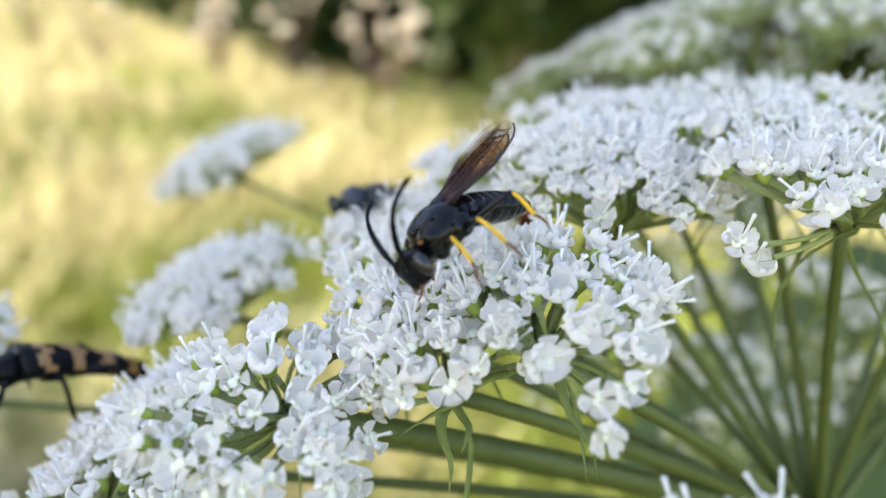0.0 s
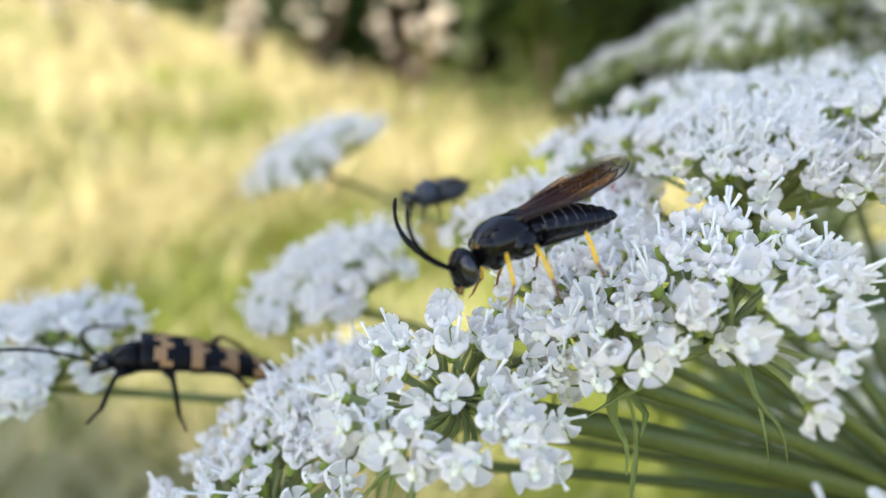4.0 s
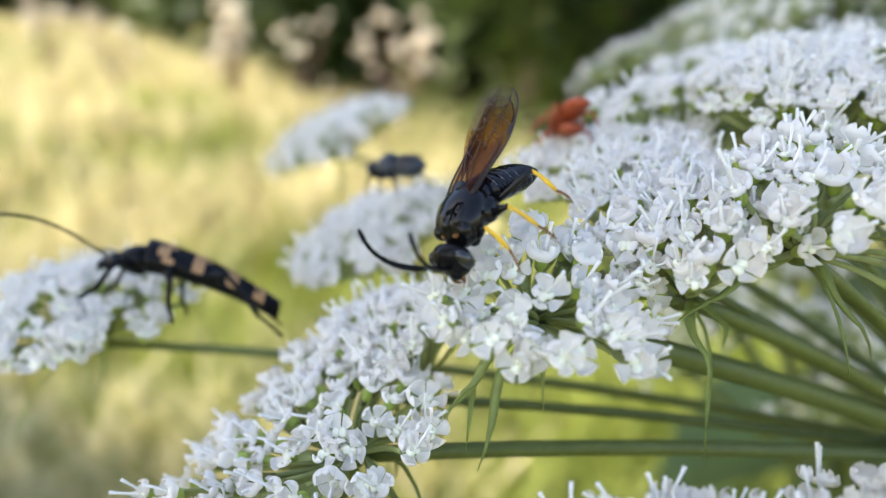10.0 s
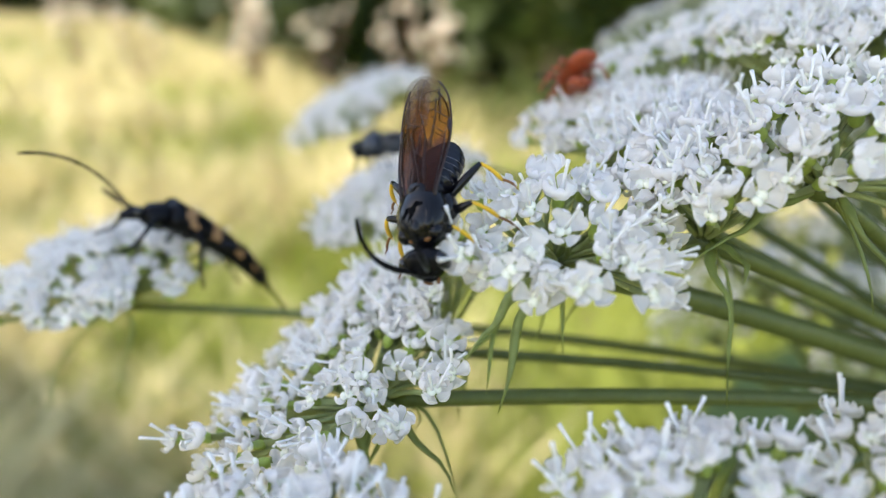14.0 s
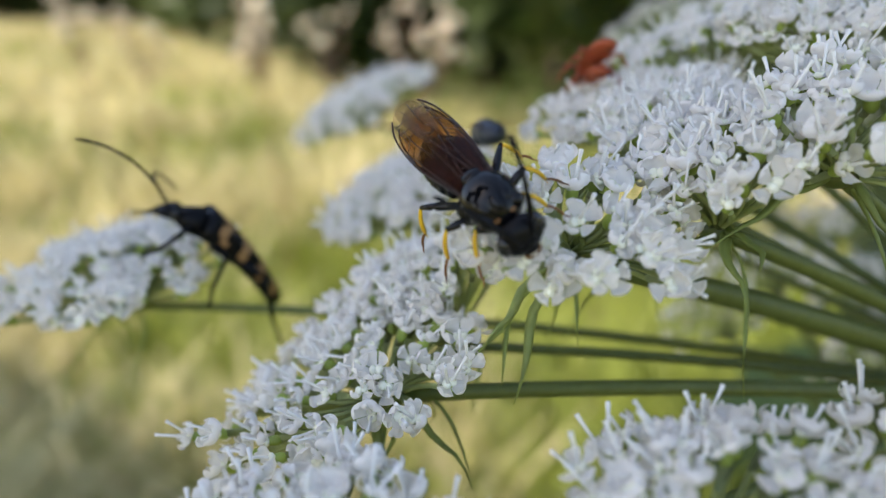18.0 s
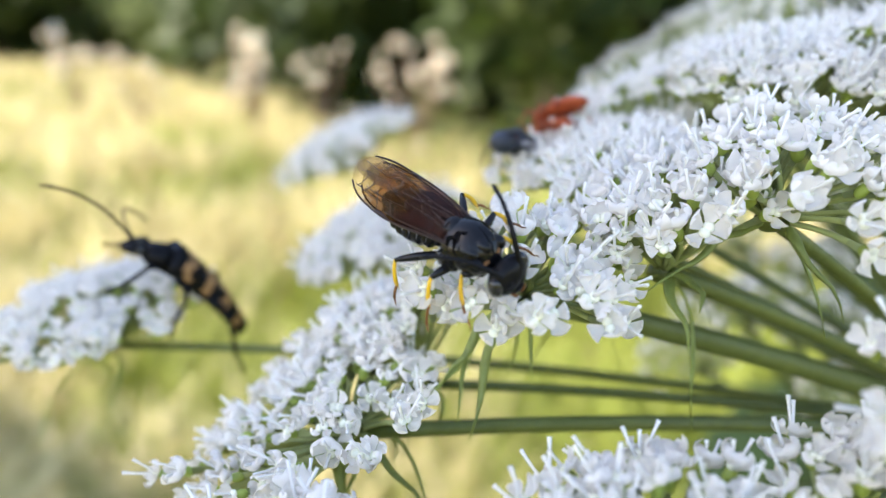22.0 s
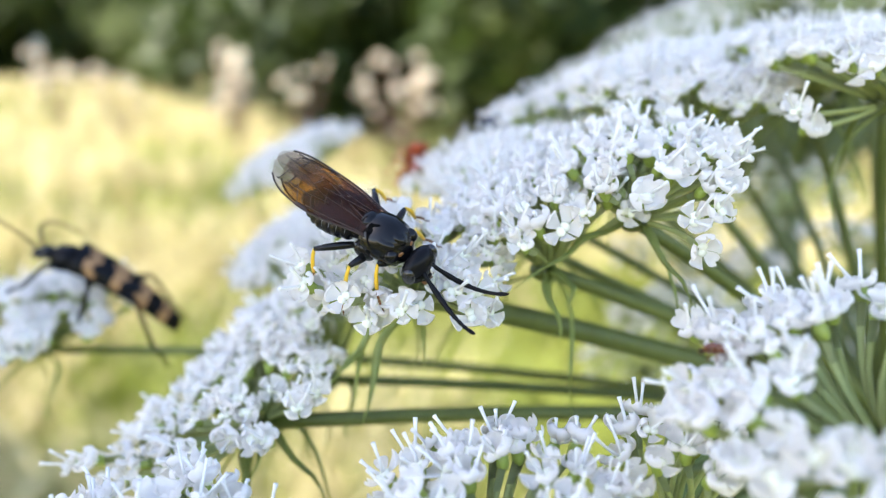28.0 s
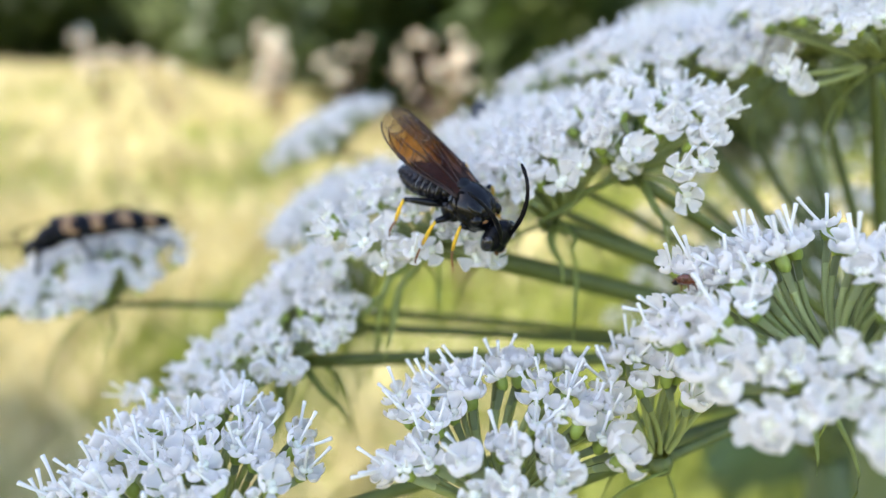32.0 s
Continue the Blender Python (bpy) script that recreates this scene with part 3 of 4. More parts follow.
# Where the fan of pedicels springs from, how stout the ray is and how open the middle, where not as usual.
BASE = {0: (-0.160, 0.729, -0.170), 1: (0.000, 0.742, -0.150), 2: (-0.351, 0.743, -0.312), 4: (0.235, 0.475, -0.325), 6: (0.094, 0.674, -0.104), 9: (0.424, 0.748, 0.026)}
THICK = {0: 1.1, 1: 0.75, 2: 0.72, 3: 0.8, 5: 0.6, 6: 0.62, 7: 0.5}
HOLLOW = {0: 0.03, 3: 0.08, 4: 0.12}
BRACTS = {0: 4, 1: 2, 2: 7, 3: 5, 4: 5, 5: 5, 6: 1}
DROOPING = {0: [(-0.222, 0.689, -0.313), (-0.275, 0.706, -0.285), (-0.245, 0.700, -0.262)], 1: [(0.004, 0.681, -0.232), (0.020, 0.672, -0.192)],
            2: [(-0.269, 0.708, -0.400), (-0.385, 0.720, -0.405), (-0.360, 0.700, -0.412)], 6: [(0.137, 0.636, -0.207), (-0.042, 0.643, -0.171)]}
# Florets that hang out singly from the near heads: place and facing.
SINGLE = {
    0: [((-0.154, 0.560, -0.188), (-0.1, -0.85, 0.15)), ((-0.074, 0.602, -0.198), (0.15, -0.85, 0.1)), ((-0.105, 0.585, -0.176), (0.0, -0.8, 0.3)),
        ((-0.208, 0.570, -0.174), (-0.2, -0.8, 0.2)), ((-0.252, 0.600, -0.140), (-0.5, -0.6, 0.4)), ((-0.245, 0.580, -0.160), (-0.5, -0.7, 0.3)), ((-0.062, 0.640, -0.120), (0.3, -0.7, 0.5))],
    1: [((0.030, 0.606, -0.104), (-0.1, -0.8, 0.3)), ((-0.050, 0.650, -0.085), (-0.2, -0.7, 0.5))],
    2: [((-0.556, 0.722, -0.346), (-0.7, -0.4, 0.3)), ((-0.520, 0.700, -0.338), (-0.4, -0.7, 0.3)), ((-0.350, 0.700, -0.296), (0.1, -0.8, 0.4))],
    4: [((0.104, 0.520, -0.225), (-0.6, -0.4, 0.6)), ((0.112, 0.480, -0.240), (-0.2, -0.6, 0.7))],
    6: [((0.122, 0.568, -0.120), (0.1, -0.8, 0.1)), ((0.128, 0.570, -0.144), (0.1, -0.8, -0.3)), ((0.144, 0.574, -0.112), (0.5, -0.7, 0.2)), ((0.086, 0.592, -0.094), (0.1, -0.8, 0.3))],
    9: [((0.285, 0.682, 0.002), (-0.2, -0.7, 0.4)), ((0.297, 0.690, -0.014), (0.1, -0.8, 0.1))],
}


def build_umbel():
    rng = random.Random(77)
    umbel = empty("umbel", Matrix.Translation(plan(*HUB)))
    inv = umbel.matrix_world.inverted()
    foot = Vector((plan(*HUB).x + 0.05, plan(*HUB).y + 0.06, 0))
    bm = bmesh.new()
    pts = curve_pts(foot, plan(*HUB), (0.02, 0.01, 0), 10)
    tube(bm, [inv @ p for p in pts], [0.0065, 0.0062, 0.006, 0.0055, 0.005, 0.0045, 0.004, 0.0038, 0.0036, 0.004], 12)
    part("stem", bm, STALK, umbel, "stout green hollow stem")
    for i, (c, n, r, count) in enumerate(HEADS):
        build_umbellule(rng, umbel, HUB, c, n, r, count, SINGLE.get(i, ()), BRACTS.get(i, 3), base=BASE.get(i), thick=THICK.get(i, 0.52), hollow=HOLLOW.get(i, 0.0), droop=DROOPING.get(i, ()))
    tagged(umbel, "large flat umbel of small white florets on long green rays", "flower")
    return umbel


def build_far_umbel():
    """The paler umbel behind, seen from below its rim."""
    rng = random.Random(5)
    hub = (1.0, 2.3, 0.15)
    umbel = empty("umbel", Matrix.Translation(plan(*hub)))
    inv = umbel.matrix_world.inverted()
    bm = bmesh.new()
    foot = Vector((plan(*hub).x + 0.03, plan(*hub).y + 0.05, 0))
    tube(bm, [inv @ p for p in curve_pts(foot, plan(*hub), (0.02, 0, 0), 8)], [0.006, 0.006, 0.0055, 0.005, 0.0045, 0.004, 0.004, 0.004], 10)
    part("stem", bm, STALK, umbel, "stout green hollow stem")
    for k in range(22):
        a = k * 2.39996
        rho = 0.92 * math.sqrt((k + 0.5) / 22)
        c = (1.12 + rho * math.cos(a), 2.3 + 0.7 * rho * math.sin(a), 0.82 - 0.36 * rho * rho)
        build_umbellule(rng, umbel, hub, c, (0.5 * math.cos(a) * rho, 0.5 * math.sin(a) * rho, 0.9), 0.165, 26, bracts=0)
    tagged(umbel, "umbel of greenish-white florets seen from below behind the first", "flower")



def build_low_umbel():
    """A third umbel under the first, out of focus between the rays."""
    rng = random.Random(15)
    hub = (0.75, 1.80, -0.75)
    umbel = empty("umbel", Matrix.Translation(plan(*hub)))
    inv = umbel.matrix_world.inverted()
    foot = Vector((plan(*hub).x + 0.02, plan(*hub).y + 0.04, 0))
    bm = bmesh.new()
    tube(bm, [inv @ p for p in curve_pts(foot, plan(*hub), (0.02, 0, 0), 8)], [0.005, 0.005, 0.0045, 0.004, 0.004, 0.0035, 0.0035, 0.0035], 10)
    part("stem", bm, STALK, umbel, "stout green hollow stem")
    for c in ((0.64, 1.70, -0.25), (0.42, 1.68, -0.20), (0.96, 1.78, -0.06), (0.82, 1.74, -0.36), (1.15, 1.90, -0.16), (0.70, 1.95, -0.10)):
        build_umbellule(rng, umbel, hub, c, (0.5 * (c[0] - 0.75), -0.2, 0.9), 0.15, 34, bracts=0)
    for c in ((0.50, 1.95, -0.02), (0.86, 2.00, 0.08), (1.10, 1.70, -0.30), (0.62, 1.62, -0.42), (1.02, 2.05, -0.30), (0.36, 1.90, -0.34)):
        build_umbellule(rng, umbel, hub, c, (0.4 * (c[0] - 0.75), 0.55, 0.75), 0.16, 30, bracts=0)
    tagged(umbel, "low white umbel in the shade under the first one", "flower")


# ---- insects ----
def plump(bm):
    """Millimetres to metres, a little broader and higher than drawn."""
    for v in bm.verts:
        v.co = Vector((v.co.x * 1.04, v.co.y * 1.22, v.co.z * 1.16)) * MM
    return bm


def build_sawfly():
    """A black sawfly, head along +x, in mm: smoky wings, yellow shins."""
    ob = empty("sawfly", Matrix())
    bm = bmesh.new()
    loft(bm, [(-1.15, 0.05, 0.25, 0.3), (-1.0, 0.05, 0.85, 0.75), (-0.4, 0.1, 1.12, 1.0), (0.3, 0.12, 1.22, 1.10), (1.0, 0.12, 1.14, 1.04),
              (1.6, 0.02, 0.92, 0.85), (1.95, -0.08, 0.5, 0.5), (2.1, -0.1, 0.3, 0.3)], 20)
    thorax = part("thorax", plump(bm), BLACK, ob, "shiny black humped thorax")
    for name, c, r in (("scutellum", (-0.72, 0, 0.88), (0.45, 0.46, 0.24)), ("back_lobe", (0.62, 0.50, 0.69), (0.95, 0.40, 0.36)), ("back_lobe", (0.62, -0.50, 0.69), (0.95, 0.40, 0.36)),
                       ("back_lobe", (1.02, 0, 0.75), (0.78, 0.36, 0.38)), ("side_plate", (-0.2, 1.0, -0.35), (0.75, 0.36, 0.6)), ("side_plate", (-0.2, -1.0, -0.35), (0.75, 0.36, 0.6)),
                       ("shoulder", (1.45, 0.72, 0.3), (0.45, 0.36, 0.4)), ("shoulder", (1.45, -0.72, 0.3), (0.45, 0.36, 0.4))):
        part(name, plump(ball(bmesh.new(), c, r, 0, 16, 10)), BLACK, thorax)
    bm = bmesh.new()
    for s in (-1, 1):
        ball(bm, (1.8, 0.34 * s, 0.36), (0.14, 0.2, 0.12))
    part("collar", plump(bm), TARSUS, ob, "rusty orange collar spots")
    bm = bmesh.new()
    loft(bm, [(1.95, -0.2, 0.28, 0.3), (2.14, -0.2, 0.42, 0.4), (2.22, -0.2, 0.70, 0.58), (2.38, -0.2, 0.93, 0.76), (2.62, -0.22, 1.07, 0.88), (2.9, -0.26, 1.06, 0.88), (3.15, -0.32, 0.90, 0.79), (3.36, -0.4, 0.64, 0.6), (3.5, -0.45, 0.3, 0.34)], 18)
    ball(bm, (3.3, 0, -0.75), (0.3, 0.42, 0.35))
    head = part("head", plump(bm), BLACK_DULL, ob, "broad black head")
    for s in (-1, 1):
        bm = ball(bmesh.new(), (2.82, 0.84 * s, -0.22), (0.42, 0.32, 0.60), 0, 14, 10)
        part("eye", plump(bm), EYE, head, "glossy black compound eye")
    bm = bmesh.new()
    for s in (-1, 1):
        tube(bm, curve_pts((3.3, 0.28 * s, -0.85), (3.45, 0.06 * s, -1.3), (0.1, 0.12 * s, 0), 4), [0.12, 0.11, 0.08, 0.04], 6)
    part("mandible", plump(bm), TARSUS, head)
    feelers = []
    for s in (-1, 1):
        bm = bmesh.new()
        pts = curve_pts((0, 0, 0), (2.9, 1.7 * s, 3.4), (0.9, 0.1 * s, -0.35), 19)
        rad = [0.13 if i in (1, 2) else 0.155 + 0.03 * math.sin(i * 0.35) - (0.025 if i % 2 else 0) for i in range(19)]
        tube(bm, pts, rad[:-1] + [0.06], 8)
        a = part("antenna", scaled(bm, MM), BLACK_DULL, ob, "thick black jointed antenna")
        a.location = Vector((3.45, 0.36 * s, -0.1)) * MM
        feelers.append(a)
    bm = bmesh.new()
    rows = []
    for k in range(9):
        x0 = -0.55 * k
        w = (0.85, 1.12, 1.25, 1.3, 1.28, 1.18, 1.0, 0.75, 0.42)[k]
        h = (0.7, 0.86, 0.92, 0.92, 0.9, 0.85, 0.72, 0.55, 0.3)[k]
        rows += [(x0 + 0.02, -0.02 * k, w * 0.98, h * 0.98), (x0 - 0.12, -0.02 * k, w * 1.0, h * 1.0), (x0 - 0.42, -0.02 * k - 0.01, w * 1.015, h * 1.015),
                 (x0 - 0.52, -0.02 * k - 0.01, w * 0.992, h * 0.992)]
    rows.append((-5.2, -0.2, 0.15, 0.1))
    loft(bm, rows, 20, square=0.25)
    abdomen = part("abdomen", plump(bm), BLACK_BLUE, ob, "blue-black segmented abdomen")
    abdomen.location = Vector((-1.0, 0, -0.05)) * MM
    # Reflections along the ring edges, drawn as thin pale tubes.
    for k in range(1, 7):
        bm = bmesh.new()
        w = (0.85, 1.12, 1.25, 1.3, 1.28, 1.18, 1.0)[k] * 0.985
        h = (0.7, 0.86, 0.92, 0.92, 0.9, 0.85, 0.72)[k] * 0.985
        tube(bm, [(-0.55 * k - 0.035, math.cos(a) * w, -0.02 * k + math.sin(a) * h) for a in (0.25 + 2.64 * i / 12 for i in range(13))], [0.008] + [0.015] * 11 + [0.008], 5)
        part("segment_edge", plump(bm), RING_GLINT, abdomen, "thin pale line painted as a glint along a body ring")
    for s in (-1, 1):
        build_wing(ob, s, 7.6, 2.6, (-0.25, 0.46 * s, 0.98), 1.5, "forewing")
        build_wing(ob, s, 6.5, 2.35, (-0.6, 0.46 * s, 0.82), 3.5, "hindwing")
    legs = ((1.35, 0.62, (1.0, 1.15, -0.35), (1.55, 1.75, -2.0), (2.3, 2.1, -2.75)),
            (0.1, 0.85, (-0.2, 2.0, -0.45), (0.0, 2.6, -2.4), (0.35, 3.15, -3.35)),
            (-0.85, 0.8, (-2.8, 2.15, -1.05), (-2.45, 2.65, -2.75), (-2.3, 3.05, -3.5)))
    for hx, hy, knee, ankle, toe in legs:
        for s in (-1, 1):
            f = lambda p: (p[0], (p[1] * 1.28 if p in (knee, ankle, toe) else p[1]) * s, p[2] * 0.88)
            bm = bmesh.new()
            ball(bm, f((hx, hy * 0.8, -0.85)), (0.45, 0.38, 0.4))
            tube(bm, curve_pts(f((hx, hy, -1.0)), f(knee), (0, 0.05 * s, 0.12), 6), [0.16, 0.22, 0.25, 0.24, 0.20, 0.14], 9)
            leg = part("leg", scaled(bm, MM), BLACK, ob, "black thigh of a leg")
            bm = bmesh.new()
            tube(bm, curve_pts(f(knee), f(ankle), (0, 0.1 * s, 0.12), 6), [0.09, 0.11, 0.12, 0.125, 0.13, 0.10], 8)
            tube(bm, [f(ankle), (ankle[0] + 0.12, ankle[1] * 1.28 * s, ankle[2] * 0.88 - 0.3)], [0.04, 0.01], 5)
            part("tibia", scaled(bm, MM), YELLOW, leg, "bright yellow shin")
            bm = bmesh.new()
            q = curve_pts(f(ankle), f(toe), (0, 0.08 * s, 0.05), 11)
            tube(bm, q, [0.065 if i % 2 else 0.09 for i in range(10)] + [0.05], 7)
            tube(bm, [q[-1], q[-1] + Vector((0.2, 0.15 * s, -0.05)), q[-1] + Vector((0.25, 0.2 * s, -0.25))], [0.05, 0.04, 0.01], 5)
            part("tarsus", scaled(bm, MM), TARSUS, leg, "brown jointed foot")
    return tagged(ob, "black sawfly with smoky brown wings and yellow shins on white florets", "insect"), feelers, abdomen


def build_wing(ob, s, length, width, root, tilt, name):
    """A folded wing: veined membrane with a clearer tip."""
    bm = bmesh.new()
    nu, nv = 22, 8

    def place(u, v):
        rim = 1 if u < 0.74 else math.sqrt(max(0.0, 1 - ((u - 0.74) / 0.262) ** 2.2))
        wide = width * (0.34 + 0.66 * math.sin(math.pi * 0.5 * min(1.0, u / 0.66)) ** 1.4)
        mid = width * 0.06
        y = mid + wide * (0.5 - v) * rim + 0.10 * width * math.sin(u * 2.6)
        z = 0.035 * math.sin(u * 9 + v * 4) + 0.30 * u * (1 - u) + (0.12 if name == "forewing" else 0) - 0.30 * (y * 0.6) ** 2
        return Vector((-u * length, s * y, z))

    rows = [[bm.verts.new(place(i / nu, j / nv)) for j in range(nv + 1)] for i in range(nu + 1)]
    for i in range(nu):
        for j in range(nv):
            clear = i / nu > 0.76 + 0.03 * math.sin(j * 2.0) or (i / nu > 0.5 and j > nv * 0.70)
            bm.faces.new((rows[i][j], rows[i + 1][j], rows[i + 1][j + 1], rows[i][j + 1])).material_index = 2 if clear else (1 if i / nu > 0.42 + 0.04 * math.sin(j * 1.7) else 0)
    bmesh.ops.remove_doubles(bm, verts=bm.verts, dist=0.001)
    wing = part(name, scaled(bm, MM), [WING, WING_MID, WING_TIP], ob, "smoky brown translucent veined wing")
    lines = [[(u / 20, 0.02) for u in range(0, 20)], [(u / 20, 0.14) for u in range(0, 12)], [(u / 20, 0.42 + 0.1 * math.sin(u * 0.3)) for u in range(8, 17)],
             [(u / 20, 0.64 + 0.05 * math.sin(u * 0.5)) for u in range(2, 14)], [(u / 20, 0.90) for u in range(0, 11)], [(0.5, 0.14), (0.56, 0.42)], [(0.42, 0.42), (0.46, 0.68)],
             [(0.62, 0.03), (0.66, 0.24), (0.70, 0.42)], [(0.66, 0.24), (0.90, 0.14)], [(0.75, 0.50), (0.78, 0.30), (0.80, 0.20)], [(0.30, 0.68), (0.36, 0.90)], [(0.62, 0.52), (0.66, 0.68)], [(0.70, 0.68), (0.84, 0.60), (0.94, 0.52)], [(0.84, 0.60), (0.86, 0.30), (0.88, 0.15)],
             [(0.55, 0.68), (0.58, 0.92)], [(0.76, 0.42), (0.80, 0.66)]]
    for k, ln_ in enumerate(lines):
        bm = bmesh.new()
        w = 0.06 if k == 0 else 0.03
        tube(bm, [place(u, v) + Vector((0, 0, 0.012)) for u, v in ln_], w, 5)
        part("vein", scaled(bm, MM), VEIN, wing)
    if name == "forewing":
        bm = bmesh.new()
        tube(bm, [place(u, 0.06) + Vector((0, 0, 0.02)) for u in (0.52, 0.56, 0.60, 0.64)], [0.03, 0.13, 0.13, 0.03], 6, flat=0.4)
        part("wing_spot", scaled(bm, MM), VEIN, wing, "dark spot on the wing's front edge")
    wing.location = Vector(root) * MM
    wing.rotation_euler = (radians(-22 * s), radians(tilt + 0.8 * s), radians(4.2 * s))
    return wing


def build_longhorn():
    """A slim black beetle with orange bands, head along +x, in mm."""
    ob = empty("longhorn_beetle", Matrix())
    bm = bmesh.new()
    shape = lambda t: 2.05 * (1 - 0.52 * t ** 1.6) * (1 if t < 0.9 else 1 - (t - 0.9) * 4)
    rows = [(1.6 - 10.6 * t, 0.25 - 2.3 * t * t, shape(t) * 1.08, 1.75 * (1 - 0.42 * t)) for t in (i / 24 for i in range(25))]
    loft(bm, rows, 20, square=0.3)
    bm.faces.ensure_lookup_table()
    for f in bm.faces:
        c = f.calc_center_median()
        t = (1.6 - c.x) / 10.6
        if c.z > 0.2 - 2.3 * t * t and any(a < t + 0.02 * math.sin(c.y * 5) < b for a, b in ((0.10, 0.18), (0.33, 0.43), (0.58, 0.67), (0.80, 0.87))):
            f.material_index = 1
    part("wing_case", scaled(bm, MM), [BLACK_DULL, ORANGE], ob, "black wing cases with four orange bands")
    bm = bmesh.new()
    loft(bm, [(1.4, 0.0, 1.0, 0.8), (1.7, 0.0, 1.6, 1.3), (2.4, -0.05, 1.5, 1.3), (3.2, -0.2, 1.0, 0.95), (3.5, -0.3, 0.6, 0.6)], 16)
    part("thorax", scaled(bm, MM), BLACK_DULL, ob)
    bm = bmesh.new()
    loft(bm, [(3.3, -0.35, 0.6, 0.5), (3.7, -0.45, 0.9, 0.65), (4.3, -0.75, 0.75, 0.6), (4.9, -1.15, 0.4, 0.4)], 14)
    head = part("head", scaled(bm, MM), BLACK_DULL, ob)
    for s in (-1, 1):
        part("eye", scaled(ball(bmesh.new(), (3.95, 0.78 * s, -0.35), (0.35, 0.25, 0.42)), MM), EYE, head)
        bm = bmesh.new()
        q = curve_pts((4.25, 0.35 * s, -0.4), (13.4, 2.0, 0.4) if s > 0 else (2.5, -6.0, -0.2), (0.5, 0.5, 1.5) if s > 0 else (2.2, -1.2, 0.4), 23)
        tube(bm, q, [0.10 if i % 2 else 0.135 for i in range(22)] + [0.06], 7)
        part("antenna", scaled(bm, MM), BLACK_DULL, ob, "long black jointed antenna")
        for hx, knee, ankle, toe in ((2.0, (3.2, 2.6, -0.4), (4.0, 3.4, -2.9), (4.8, 3.9, -3.8)), (-0.2, (-0.6, 3.2, -0.2), (-1.2, 4.4, -3.0), (-1.8, 5.0, -4.2)),
                                     (-2.2, (-4.6, 3.2, 0.3), (-7.6, 4.6, -2.4), (-9.6, 5.0, -3.6))):
            bm = bmesh.new()
            tube(bm, curve_pts((hx, 0.7 * s, -1.0), (knee[0], knee[1] * s, knee[2]), (0, 0, 0.2), 6), [0.25, 0.36, 0.4, 0.38, 0.3, 0.22], 8)
            leg = part("leg", scaled(bm, MM), BLACK_DULL, ob)
            bm = bmesh.new()
            tube(bm, curve_pts((knee[0], knee[1] * s, knee[2]), (ankle[0], ankle[1] * s, ankle[2]), (0, 0.1 * s, 0.1), 6), 0.19, 7)
            tube(bm, curve_pts((ankle[0], ankle[1] * s, ankle[2]), (toe[0], toe[1] * s, toe[2]), (0, 0, 0.1), 6), 0.13, 6)
            part("shin", scaled(bm, MM), BLACK_DULL, leg)
    return tagged(ob, "slim black beetle with orange bands on a white flower head", "beetle")


def smaller(bm, k):
    return scaled(bm, 0.78 * k)


def build_soldier_beetle():
    ob = empty("soldier_beetle", Matrix())
    bm = bmesh.new()
    loft(bm, [(1.6, 0, 0.5, 0.35), (1.2, 0.1, 1.25, 0.7), (-1.5, 0.15, 1.4, 0.75), (-4.0, 0, 1.35, 0.7), (-5.3, -0.1, 1.0, 0.5), (-5.8, -0.15, 0.4, 0.25)], 16)
    part("wing_case", smaller(bm, MM), RED, ob, "orange-red wing cases")
    bm = bmesh.new()
    loft(bm, [(1.4, 0, 0.9, 0.4), (1.8, 0, 1.2, 0.5), (2.7, -0.05, 1.1, 0.45), (3.1, -0.1, 0.6, 0.35)], 14)
    part("thorax", smaller(bm, MM), RED, ob)
    bm = bmesh.new()
    ball(bm, (3.5, 0, -0.25), (0.7, 0.75, 0.5))
    part("head", smaller(bm, MM), RED, ob)
    for s in (-1, 1):
        bm = bmesh.new()
        tube(bm, curve_pts((3.9, 0.3 * s, 0), (8.5, 2.6 * s, 1.6), (0.5, 0.4 * s, 0.8), 12), [0.13] * 11 + [0.06], 6)
        part("antenna", smaller(bm, MM), BLACK_DULL, ob)
        for hx, tx in ((1.8, 3.2), (0.2, 0.0), (-1.6, -3.8)):
            bm = bmesh.new()
            tube(bm, [(hx, 0.7 * s, -0.5), ((hx + tx) / 2, 2.2 * s, 0.1), (tx, 3.0 * s, -1.9)], [0.2, 0.17, 0.1], 7)
            part("leg", smaller(bm, MM), RED, ob)
    return tagged(ob, "orange-red soldier beetle on a white flower head", "beetle")


